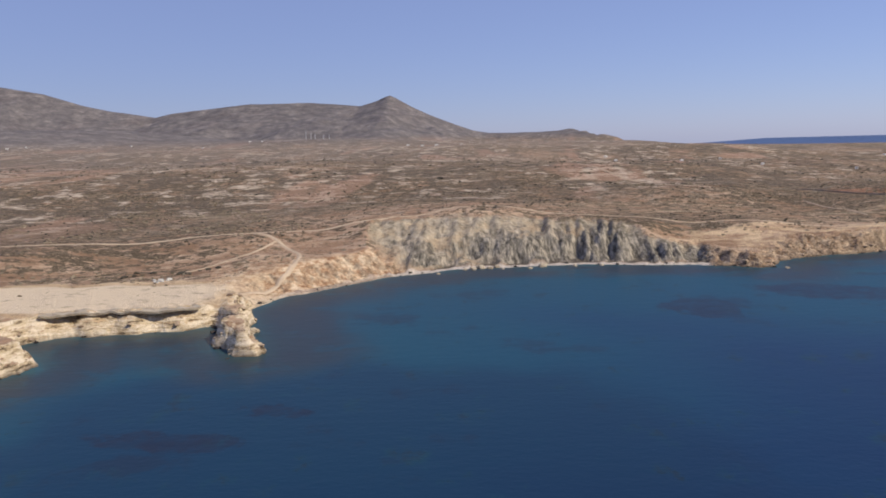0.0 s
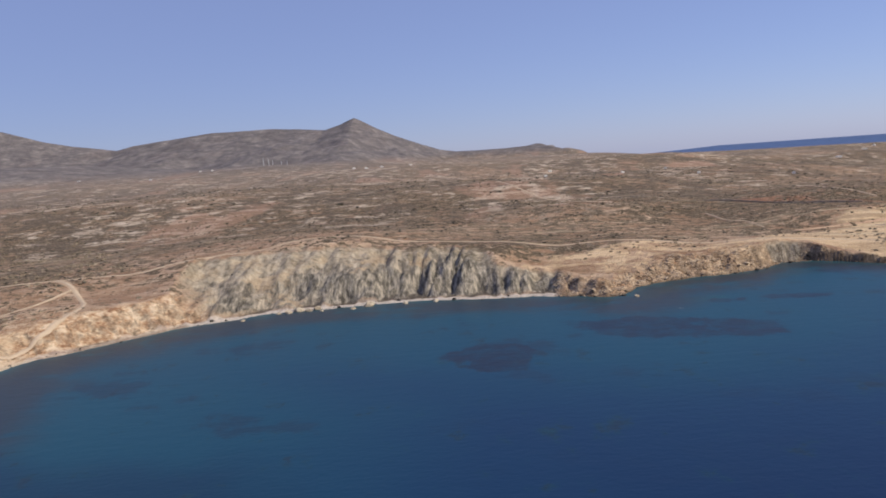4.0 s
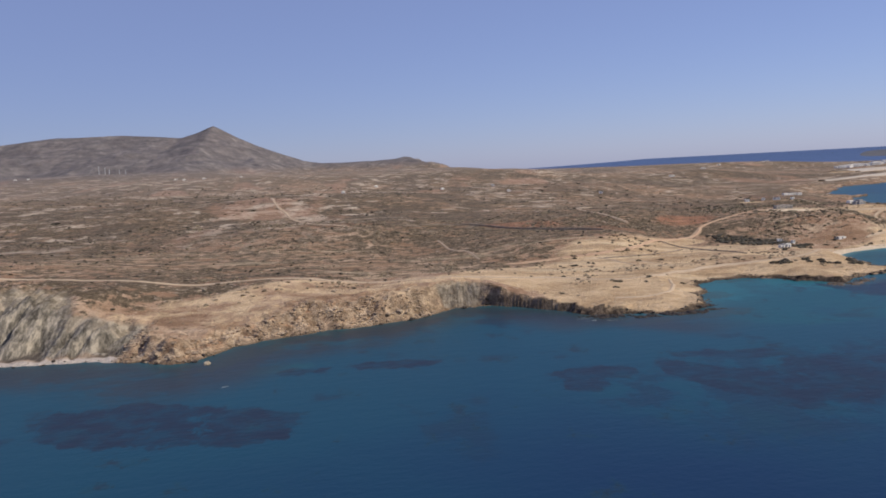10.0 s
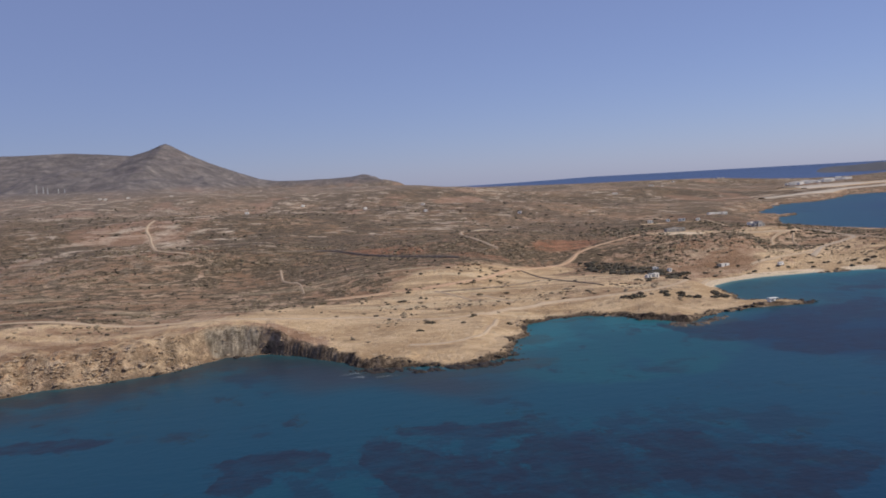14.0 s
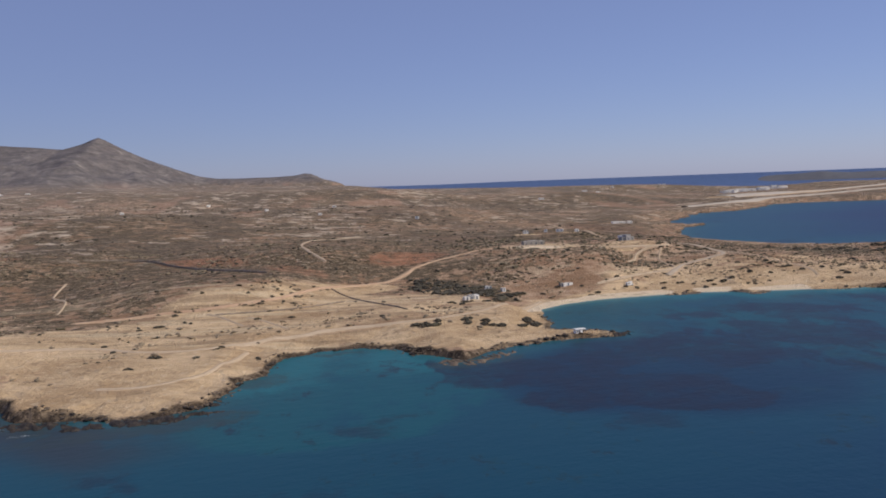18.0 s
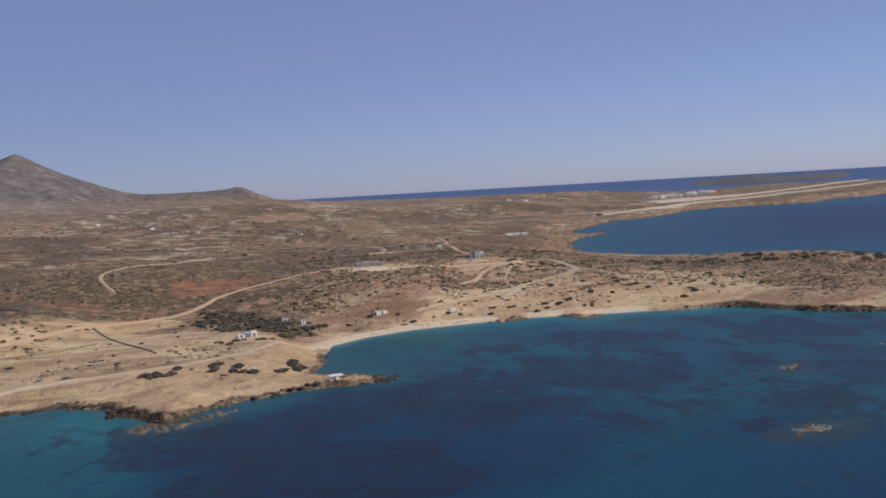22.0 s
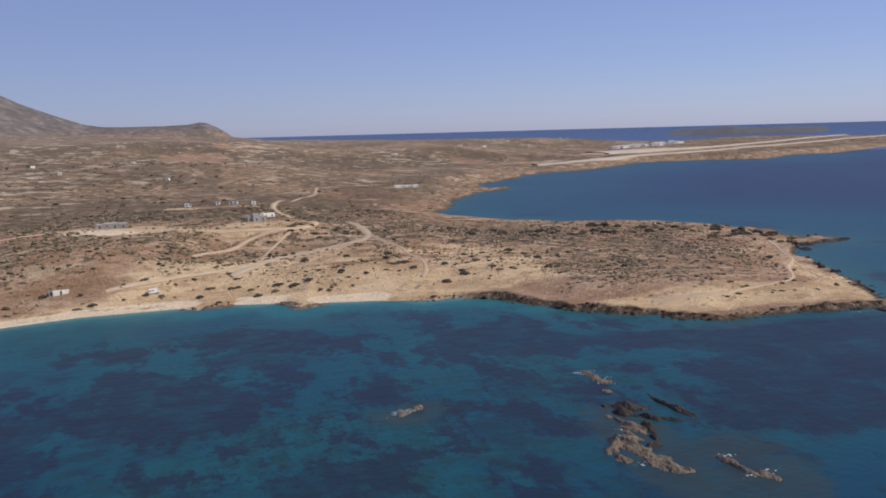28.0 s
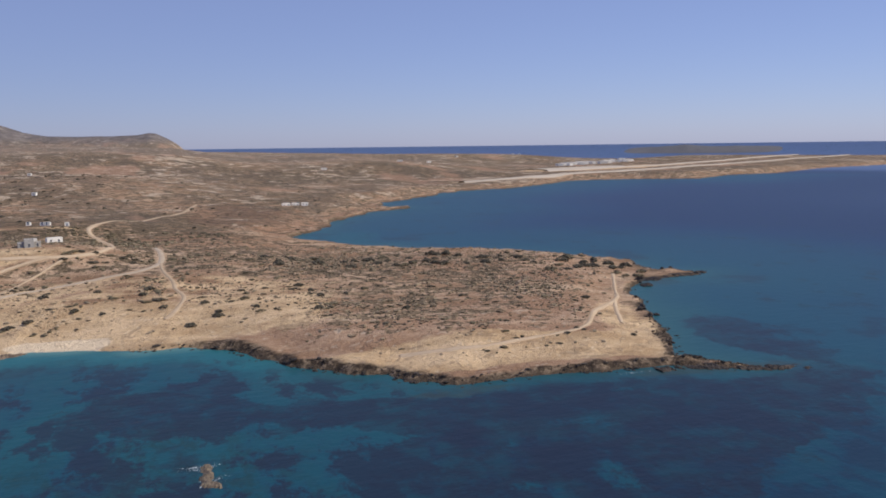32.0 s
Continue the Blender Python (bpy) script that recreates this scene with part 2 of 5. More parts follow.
def sea_material():
    m, t, b = material("sea_water", 0.38, 0.18)
    b.inputs["IOR"].default_value = 1.33
    off = attr(t, "offshore")
    wob = math_node(t, "ADD", off, math_node(t, "MULTIPLY", math_node(t, "SUBTRACT", grain(t, 70, 4), 0.5), 80.0))
    fac = node(t, "ShaderNodeMapRange", From_Min=0.0, From_Max=300.0)
    t.links.new(wob, fac.inputs[0])
    deep = ramp(t, fac.outputs[0], [(0.0, (0.020, 0.080, 0.098)), (0.14, (0.010, 0.060, 0.093)), (0.46, (0.0088, 0.052, 0.090)), (0.76, (0.0080, 0.033, 0.080)), (1.0, (0.0085, 0.0245, 0.069))])
    deep = mix(t, math_node(t, "MULTIPLY", attr(t, "basin"), 0.66), deep, (0.0078, 0.0225, 0.056))
    # far water lightened in colour to stand in for haze and sky reflection
    sea_haze = step(t, off, 400.0, 1600.0)
    deep = mix(t, sea_haze, deep, (0.072, 0.112, 0.210))
    edge = grain(t, 26, 9, 0.76, (1.1, 0.8, 1))
    rag = math_node(t, "MULTIPLY", math_node(t, "SUBTRACT", edge, 0.5), 5.0)
    pool = step(t, math_node(t, "ADD", attr(t, "lagoon"), rag), 0.25, 0.95)
    col = mix(t, math_node(t, "MULTIPLY", pool, 0.72), deep, (0.0105, 0.081, 0.102))
    # broken beds of weed over pale sand in the shallow east
    broken = grain(t, 20, 9, 0.74, (1.15, 0.7, 1))
    col = mix(t, math_node(t, "MULTIPLY", attr(t, "patchy"), math_node(t, "MULTIPLY", step(t, broken, 0.53, 0.44), 0.65)), col, (0.0095, 0.068, 0.092))
    shelf = math_node(t, "MULTIPLY", attr(t, "reef"), step(t, grain(t, 7, 8, 0.78, (1, 0.6, 1)), 0.44, 0.60))
    col = mix(t, math_node(t, "MULTIPLY", shelf, 0.75), col, (0.013, 0.042, 0.048))
    near = attr(t, "fringe")
    col = mix(t, math_node(t, "MULTIPLY", step(t, math_node(t, "ADD", near, math_node(t, "MULTIPLY", rag, 0.5)), 0.15, 0.9), 0.75), col, (0.018, 0.130, 0.155))
    bed = math_node(t, "MULTIPLY", step(t, math_node(t, "ADD", attr(t, "weed"), rag), 0.35, 0.65), math_node(t, "ADD", 0.40, math_node(t, "MULTIPLY", step(t, grain(t, 11, 6, 0.75), 0.38, 0.58), 0.46)))
    loose = math_node(t, "MULTIPLY", step(t, grain(t, 60, 7, 0.7), 0.555, 0.62), math_node(t, "SUBTRACT", 0.5, math_node(t, "MULTIPLY", step(t, off, 100.0, 260.0), 0.45)))
    loose = math_node(t, "MAXIMUM", loose, math_node(t, "MULTIPLY", attr(t, "patchy"), math_node(t, "MULTIPLY", step(t, broken, 0.49, 0.545), 0.78)))
    bed = math_node(t, "MULTIPLY", math_node(t, "MAXIMUM", bed, loose), step(t, off, 2.0, 14.0))
    col = mix(t, bed, col, (0.0145, 0.0195, 0.0365))
    # a dim strip of rock and weed under the western cliffs
    strip = math_node(t, "MULTIPLY", attr(t, "strip"), step(t, math_node(t, "ADD", grain(t, 34, 7, 0.72, (0.6, 1, 1)), math_node(t, "MULTIPLY", grain(t, 8, 5, 0.7), 0.35)), 0.50, 0.68))
    col = mix(t, math_node(t, "MULTIPLY", strip, 0.85), col, (0.030, 0.036, 0.044))
    ledge = math_node(t, "ADD", attr(t, "shoal"), math_node(t, "MULTIPLY", math_node(t, "SUBTRACT", grain(t, 7, 8, 0.78), 0.5), 4.2))
    col = mix(t, math_node(t, "MULTIPLY", step(t, ledge, 0.4, 1.0), math_node(t, "MULTIPLY", step(t, attr(t, "shoal"), 0.0, 0.25), 0.62)), col, (0.034, 0.048, 0.046))
    rim = math_node(t, "SUBTRACT", 1.0, step(t, off, 0.0, 16.0))
    col = mix(t, math_node(t, "MULTIPLY", rim, 0.22), col, (0.030, 0.105, 0.110))
    col = mix(t, math_node(t, "MULTIPLY", attr(t, "sandbar"), 0.7), col, (0.12, 0.25, 0.235))
    t.links.new(col, b.inputs["Base Color"])
    waves = math_node(t, "ADD", grain(t, 9, 4, 0.6, (0.8, 1.8, 1)), math_node(t, "MULTIPLY", grain(t, 2.5, 3), 0.5))
    bump(t, b, waves, 0.45, 0.32)
    return m


GROUND, SEA = ground_material(), sea_material()
TRACK = plain("pale_track_dust", [(0.40, 0.30, 0.20), (0.52, 0.405, 0.285)], 9, 0.95, 0.1)
REDTRACK = plain("reddish_track_dust", [(0.36, 0.225, 0.14), (0.50, 0.355, 0.24)], 9, 0.95, 0.1)
ASPHALT = plain("worn_road", [(0.44, 0.35, 0.25), (0.54, 0.44, 0.33)], 8, 0.9, 0.2)
RUNWAY = plain("pale_concrete", [(0.42, 0.36, 0.29), (0.52, 0.45, 0.37)], 60, 0.9, 0.1)
LIME = plain("whitewash", [(0.66, 0.63, 0.575), (0.79, 0.76, 0.70)], 3, 0.8, 0.2)
RENDER_GREY = plain("grey_render", [(0.25, 0.245, 0.235), (0.36, 0.35, 0.335)], 3, 0.85, 0.2)
CONCRETE = plain("raw_concrete", [(0.24, 0.22, 0.195), (0.38, 0.35, 0.31)], 3, 0.9, 0.1)
DARKWOOD = plain("dark_painted_wood", [(0.04, 0.05, 0.07), (0.09, 0.10, 0.13)], 1, 0.6, 0.3)
BLUEWOOD = plain("blue_painted_wood", [(0.06, 0.085, 0.13), (0.10, 0.13, 0.19)], 1, 0.6, 0.3)
GLASS = plain("dark_window_glass", [(0.06, 0.07, 0.08), (0.11, 0.12, 0.13)], 2, 0.12, 0.6)
FELT = plain("roof_screed", [(0.55, 0.53, 0.49), (0.70, 0.68, 0.64)], 2, 0.9, 0.1)
BRUSH = plain("dark_shrub_leaves", [(0.036, 0.034, 0.026), (0.070, 0.062, 0.046), (0.13, 0.11, 0.08)], 3.5, 0.85, 0.15)
OLIVE = plain("grey_green_leaves", [(0.085, 0.074, 0.048), (0.17, 0.14, 0.09)], 3, 0.85, 0.15)
STRAW = plain("dry_tufts", [(0.16, 0.125, 0.084), (0.235, 0.185, 0.125), (0.33, 0.26, 0.18)], 14, 0.9, 0.1)
STEM = plain("twisted_wood", [(0.08, 0.06, 0.045), (0.15, 0.12, 0.09)], 0.6, 0.9, 0.1)
REEF_ROCK = plain("wet_reef_rock", [(0.013, 0.011, 0.010), (0.034, 0.027, 0.022), (0.10, 0.077, 0.058)], 4, 0.75, 0.3, 0.6)
TAN_ROCK = plain("tan_limestone", [(0.16, 0.115, 0.08), (0.31, 0.23, 0.155), (0.50, 0.385, 0.265)], 7, 0.9, 0.15, 0.5)
PALE_ROCK = plain("pale_limestone", [(0.25, 0.195, 0.135), (0.42, 0.345, 0.245), (0.62, 0.535, 0.40)], 6, 0.9, 0.15, 0.5)
BROWN_ROCK = plain("brown_reef_flat", [(0.05, 0.038, 0.028), (0.12, 0.09, 0.064), (0.24, 0.18, 0.125)], 6, 0.8, 0.3, 0.4)
RAMP_ROCK = plain("worn_tan_ramp", [(0.075, 0.058, 0.042), (0.15, 0.118, 0.085), (0.255, 0.205, 0.148)], 6, 0.85, 0.2, 0.4)
WHITE_ROCK = plain("white_quarried_stone", [(0.40, 0.37, 0.32), (0.64, 0.605, 0.54)], 3, 0.9, 0.1, 0.3)
STONE = plain("field_stone", [(0.20, 0.155, 0.115), (0.36, 0.29, 0.22)], 2, 0.9, 0.1, 0.2)
FOAM = plain("sea_foam", [(0.20, 0.25, 0.26), (0.46, 0.49, 0.48)], 4, 0.7, 0.2)
# headland slope greyed towards blue, distance haze mixed into its base colour
HAZY = plain("far_hazed_slope", [(0.115, 0.118, 0.13), (0.17, 0.168, 0.175)], 60, 0.95, 0.1)
STEEL = plain("white_mast_paint", [(0.36, 0.36, 0.35), (0.46, 0.46, 0.45)], 4, 0.6, 0.3)


# ---- noise for the land ----
def lattice(ix, iy, seed):
    h = (ix.astype(np.int64) * 374761393 + iy.astype(np.int64) * 668265263 + seed * 974634777) & 0xFFFFFFFF
    h = ((h ^ (h >> 13)) * 1274126177) & 0xFFFFFFFF
    h = h ^ (h >> 16)
    return (h & 0xFFFF) / 65535.0


def value(x, y, seed):
    ix, iy = np.floor(x), np.floor(y)
    fx, fy = x - ix, y - iy
    fx, fy = fx * fx * (3 - 2 * fx), fy * fy * (3 - 2 * fy)
    a, b = lattice(ix, iy, seed), lattice(ix + 1, iy, seed)
    c, d = lattice(ix, iy + 1, seed), lattice(ix + 1, iy + 1, seed)
    return (a + (b - a) * fx) * (1 - fy) + (c + (d - c) * fx) * fy


def fbm(x, y, size, octaves=4, seed=0):
    """Rolling noise from -1 to 1, its largest waves size metres long."""
    out, amp, tot = 0.0, 1.0, 0.0
    for k in range(octaves):
        q = 2.0 ** k / size
        out = out + amp * (2 * value(x * q + 17.3 * k, y * q - 9.1 * k, seed + k) - 1)
        tot += amp
        amp *= 0.5
    return out / tot


def ease(x, lo, hi):
    t = np.clip((x - lo) / (hi - lo), 0, 1)
    return t * t * (3 - 2 * t)


# ---- the coast: stretches of the shoreline from west to east ----
# each: width of the foot beach, width of the slope above it, depth of its gullies, roughness of its rock, height of its low rock lip, shoreline
COAST = [
    (0, 7, 0.5, 1.2, 0, [(-1600, 60), (-700, 190), (-420, 262), (-270, 290), (-222, 298), (-188, 312), (-182, 330), (-195, 345), (-212, 358), (-210, 373),
                      (-197, 380), (-172, 386), (-154, 386), (-138, 389)]),
    (0, 5, 0.3, 2.2, 0, [(-125, 398), (-117, 383), (-110, 357), (-97, 338), (-88, 338), (-93, 358), (-103, 393), (-116, 432)]),
    (3, 30, 1.5, 0.8, 0, [(-109, 451), (-100, 476), (-81, 493), (-58, 520), (-40, 537)]),
    (7, 88, 4.5, 1.0, 0, [(-12, 555), (10, 566), (44, 568), (72, 569), (98, 573), (127, 567)]),
    (5, 46, 4.5, 1.2, 0, [(154, 563), (186, 556)]),
    (0, 14, 0.6, 2.3, 0, [(206, 549), (222, 535), (236, 540), (249, 565)]),
    (0, 16, 0.9, 2.6, 0, [(270, 578), (289, 586), (314, 591), (340, 601), (352, 607)]),
    (3, 7, 1.2, 1.3, 0, [(359, 617), (371, 626), (385, 623)]),
    (0, 2.5, 0.2, 1.3, 0, [(395, 619), (407, 610), (423, 594), (438, 572), (452, 569)]),
    (0, 22, 0.3, 1.0, 1.6, [(470, 561), (485, 557), (504, 568), (510, 585), (514, 600), (526, 608), (524, 625)]),
    (0, 30, 0.3, 1.0, 2.2, [(532, 640), (553, 649), (575, 650), (590, 640), (596, 624), (606, 616), (614, 603)]),
    (0, 24, 0.2, 0.9, 1.3, [(628, 612), (643, 622), (665, 630), (699, 625), (704, 633), (689, 650), (676, 659), (685, 672), (689, 695)]),
    (4, 44, 0.0, 0.15, 0, [(694, 718), (715, 732), (745, 740), (790, 740)]),
    (0, 46, 0.2, 0.8, 1.0, [(800, 732), (812, 738)]),
    (3, 46, 0.0, 0.25, 0.0, [(820, 737), (834, 733)]),
    (0, 46, 0.2, 0.8, 1.0, [(841, 728), (846, 715)]),
    (3, 46, 0.0, 0.25, 0.0, [(862, 724), (880, 720)]),
    (0, 46, 0.2, 0.8, 1.0, [(905, 709), (922, 711)]),
    (0, 40, 0.3, 1.0, 2.4, [(939, 698), (950, 681), (960, 664), (979, 646), (993, 642), (997, 627), (1010, 619), (1040, 620), (1065, 616), (1088, 613),
                      (1118, 600), (1103, 625), (1116, 646)]),
    (0, 40, 0.3, 1.2, 1.8, [(1126, 664), (1140, 700), (1160, 740), (1172, 760), (1192, 774), (1230, 774), (1236, 788), (1212, 800), (1222, 840), (1208, 866),
                       (1172, 902), (1133, 928), (1100, 960), (1024, 1045)]),
    (0, 70, 0.3, 1.2, 2.6, [(1022, 1087), (1055, 1142), (1082, 1208), (1105, 1249), (1152, 1320), (1216, 1364), (1186, 1420), (1214, 1481), (1334, 1605), (1420, 1703),
                       (1511, 1724), (1619, 1795), (1762, 1933), (1907, 1950), (2068, 1866), (2265, 2005), (2414, 2008), (2831, 2264), (3140, 2350), (3700, 2560), (4600, 2750)]),
    (0, 200, 0.0, 0.0, 0, [(5200, 3300), (4300, 4000), (3300, 3900), (2800, 3500), (2500, 3950), (2000, 4500), (1700, 5400), (-5000, 5400), (-5000, 60)]),
]
SHORE = np.array([p for *_, pts in COAST for p in pts], float)
KIND = np.array([(b, w, g, r, q) for b, w, g, r, q, pts in COAST for p in pts], float)


def shore(x, y):
    """Signed distance inland from the shoreline, with the way along it and the kind of coast at the nearest place."""
    x, y = np.ravel(x), np.ravel(y)
    a, b = SHORE, np.roll(SHORE, -1, 0)
    ka, kb = KIND, np.roll(KIND, -1, 0)
    seg = b - a
    long = np.hypot(seg[:, 0], seg[:, 1])
    along = np.concatenate([[0], np.cumsum(long)[:-1]])
    best = np.full(x.shape, 1e18)
    way = np.zeros(x.shape)
    kind = np.zeros((len(x), 5))
    inside = np.zeros(x.shape, bool)
    for k in range(len(a)):
        px, py = x - a[k, 0], y - a[k, 1]
        t = np.clip((px * seg[k, 0] + py * seg[k, 1]) / long[k] ** 2, 0, 1)
        d = (px - t * seg[k, 0]) ** 2 + (py - t * seg[k, 1]) ** 2
        m = d < best
        best[m] = d[m]
        way[m] = along[k] + t[m] * long[k]
        kind[m] = ka[k] + (kb[k] - ka[k]) * t[m, None]
        if a[k, 1] != b[k, 1]:
            cross = (a[k, 1] > y) != (b[k, 1] > y)
            inside ^= cross & (x < a[k, 0] + seg[k, 0] * (y - a[k, 1]) / seg[k, 1])
    d = np.sqrt(best)
    return np.where(inside, d, -d), way, kind


# ---- the lie of the land: heights in metres at places of the plan ----
LAND_WEST = [(-335, 572, 25), (-156, 625, 25), (-33, 660, 31), (24, 704, 35), (112, 640, 28), (150, 648, 26), (192, 590, 10), (260, 667, 20),
             (377, 642, 17), (-187, 500, 10), (-150, 430, 11), (-250, 420, 12), (-112, 385, 10), (-129, 450, 9), (-106, 542, 16), (240, 575, 7), (388, 634, 15),
             (397, 634, 12), (412, 618, 6), (426, 603, 3.8), (442, 588, 3), (480, 580, 3.0), (505, 598, 3.2), (457, 622, 8), (508, 623, 6), (287, 969, 35), (300, 610, 13)]
LAND_EAST = [(562, 925, 33), (504, 795, 25), (606, 706, 10.5), (654, 722, 9), (616, 692, 6), (570, 665, 6), (650, 640, 2.6), (690, 638, 1.2), (703, 741, 4), (749, 870, 27), (737, 847, 25.5), (768, 852, 24), (839, 890, 25),
             (910, 840, 14), (842, 826, 10), (823, 745, 4), (950, 760, 9), (940, 720, 5), (1040, 690, 7), (1148, 740, 6), (1075, 645, 4), (1200, 785, 3),
             (1120, 860, 8), (1050, 930, 6), (900, 950, 16), (815, 1020, 26)]
LAND_FAR = [(950, 1325, 16), (1060, 1130, 4), (1110, 1300, 5), (-300, 1500, 62), (250, 1300, 56), (800, 1600, 44), (1130, 1620, 12), (1450, 1850, 7),
            (-1200, 1500, 66), (-1000, 2500, 92), (0, 2500, 90), (700, 2500, 78), (1300, 2500, 44), (1900, 2300, 11), (2250, 2800, 10), (700, 3600, 92),
            (1300, 3600, 54), (1900, 3700, 46), (2800, 2500, 12), (3700, 2800, 14), (3300, 3500, 20), (-2000, 3600, 200), (-600, 3300, 130), (4300, 3500, 16)]
LAND = np.array(LAND_WEST + LAND_EAST + LAND_FAR, float)
# the skyline of the mountains in the distance: east, height of the ridge
RIDGE = [(-3762, 580), (-2825, 538), (-2529, 482), (-2284, 403), (-2097, 361), (-1815, 312), (-1711, 335), (-1389, 365), (-1206, 382), (-847, 382), (-668, 367), (-514, 353), (-416, 380),
         (-358, 405), (-327, 415), (-296, 401), (-202, 347), (-96, 294), (82, 219), (189, 180), (300, 160), (450, 157), (600, 158), (740, 166), (800, 178), (835, 174), (890, 148), (945, 114), (1000, 78), (1070, 50)]
RIDGE_Y = 4950.0


def base_height(x, y):
    num, den = 0.0, 0.0
    for px, py, pz in LAND:
        soft = 25.0 if py < 1100 else 200.0
        w = 1.0 / ((x - px) ** 2 + (y - py) ** 2 + soft * soft) ** 2 * (1.0 if py < 1100 else 12.0)
        num, den = num + w * pz, den + w
    h = num / den
    far = ease(y, 900, 2000)
    tame = 1 - ease(x, 900, 1250)
    h = h + fbm(x, y, 420, 4, 5) * (1.2 + 4.5 * far * (1 - 0.85 * ease(x, 1200, 1700))) + fbm(x, y, 90, 3, 9) * (0.5 * (x < 1400) + 1.7 * far * tame) + np.abs(fbm(x, y, 70, 3, 15)) * 2.2 * far * tame
    # mountains
    rx = np.interp(x, [p[0] for p in RIDGE], [p[1] for p in RIDGE])
    back = np.clip((RIDGE_Y - y) / 2300.0, 0, 1)
    front = (1 - back) ** 1.5
    spur = np.abs(fbm(x, y, 900, 5, 21)) * 190 * np.sin(np.pi * np.clip(back, 0, 1)) ** 0.8
    mount = 60 + (rx - 60) * front - spur * front ** 0.5 + (fbm(x, y, 160, 4, 31) * 16 + np.abs(fbm(x, y, 70, 3, 33)) * 9) * ease(back, 0.0, 0.08)
    mount = np.where(y > RIDGE_Y, rx - (y - RIDGE_Y) * 0.5, mount)
    mount = np.where(y > 2400 + 1500 * ease(x, 100, 600), mount * (1 - ease(x, 920, 1160)), 0)
    return np.maximum(h, mount)


def land(x, y, detail=True):
    """Height of the ground, and what lies there: height, distance inland, slope part, gully, kind, way."""
    x, y = np.asarray(x, float).ravel(), np.asarray(y, float).ravel()
    d, way, kind = shore(x, y)
    beach, wide, gully, rough, lip = kind.T
    d = d + (fbm(x, y, 15, 5, 41) * 4.4 + fbm(x, y, 40, 2, 42) * 2.4) * np.clip(rough, 0.12, 1.3) * (np.abs(d) < 200)
    d = d + fbm(x, y, 110, 4, 44) * 9 * ease(y, 1080, 1300) * (y < 2600) + (fbm(x, y, 34, 3, 46) * 9 + np.abs(fbm(x, y, 60, 2, 47)) * 12 - 4) * ease(y, 1030, 1120) * (y < 2000)
    top = base_height(x, y)
    hill = ease(gully, 2.0, 3.5)
    along = np.where(hill > 0, x - 0.12 * y, way)
    wave = fbm(along, d * 0.35, 13, 3, 51)
    t = (d - beach) / np.maximum(wide, 1) + wave * 0.25 * (gully > 0.4)
    s = ease(t, 0.0, 1.0)
    sheer = ease(x + 10 * fbm(x, y, 30, 2, 56), 30, 85)
    face = 0.75 * np.clip(t, 0, 1) + 0.25 * ease(t, 0.0, 0.35)
    s = s + hill * (face + sheer * (0.55 * ease(t, 0.0, 0.40) + 0.45 * ease(t, 0.15, 1.0) - face) - s)
    ribs = np.minimum(np.abs(fbm(along + 3 * fbm(x, y, 30, 2, 55), d * 0.06, 13, 3, 57)), 0.06 + 1.25 * np.abs(fbm(along + 2 * fbm(x, y, 22, 2, 59), d * 0.05, 7.5, 2, 54)))
    side = 1 + hill * (0.2 + 1.05 * ease(x, 55, 105) - 1)
    cut = gully * side * (2.2 * np.clip(0.5 - ribs, 0, 1) ** 1.5 * 2.0 - 0.5) * np.sin(np.pi * np.clip(t, 0, 1) ** 0.8) 
    mound = hill * (2.4 * fbm(x, y, 34, 4, 81) + 2.0 * np.abs(fbm(x, y, 12, 3, 83)) - 0.6 + 1.0 * fbm(x, y, 5, 2, 85)) * np.sin(np.pi * np.clip(t, 0, 1))
    shelf = ease(-70 - x, 0, 20) * (y < 450)
    s = s + shelf * (0.38 * ease(t, 0.0, 0.25) + 0.22 * ease(t, 0.4, 0.6) + 0.4 * ease(t, 0.82, 1.0) - s)
    h = 0.35 + np.maximum(top - 0.4, 0.3) * s - cut + mound
    low = np.minimum(lip * np.clip(0.75 + 1.5 * fbm(way, d * 0.3, 46, 4, 58), 0.05, 1.7), top)
    h = np.maximum(h, np.where(lip > 0.2, low * ease(d, 0.0, 2.6), 0))
    near = np.clip(1 - (d - beach - wide) / 25, 0, 1)
    if detail:
        h = h + rough * near * (1.2 * fbm(x, y, 5, 3, 61) + 1.0 * np.abs(fbm(x, y, 15, 3, 63)) - 0.15) * ease(d, -1, 3) * (1 - 0.75 * ease(lip, 0.5, 1.2) * ease(d, 4, 9))
        h = h + fbm(x, y, 26, 4, 67) * 0.45 * ease(d, 0, 30)
    h = np.where((d > 0) & (d < beach), np.minimum(h, 0.25 + 0.12 * d), h)
    h = np.where(d > 0, np.maximum(h, 0.12 + 0.02 * np.minimum(d, 20)), np.maximum(d * 0.35, -8))
    return h, d, s, cut, kind, way


def mesh_of(name, verts, quads, mat, smooth=True):
    me = bpy.data.meshes.new(name)
    verts, quads = np.asarray(verts, np.float32), np.asarray(quads, np.int32)
    me.vertices.add(len(verts))
    me.vertices.foreach_set("co", verts.ravel())
    n, k = quads.shape
    me.loops.add(n * k)
    me.loops.foreach_set("vertex_index", quads.ravel())
    me.polygons.add(n)
    me.polygons.foreach_set("loop_start", np.arange(0, n * k, k, dtype=np.int32))
    me.polygons.foreach_set("use_smooth", np.full(n, smooth))
    me.materials.append(mat)
    me.update(calc_edges=True)
    return me


def give(me, name, values):
    a = me.attributes.new(name, "FLOAT", "POINT")
    a.data.foreach_set("value", np.asarray(values, np.float32))


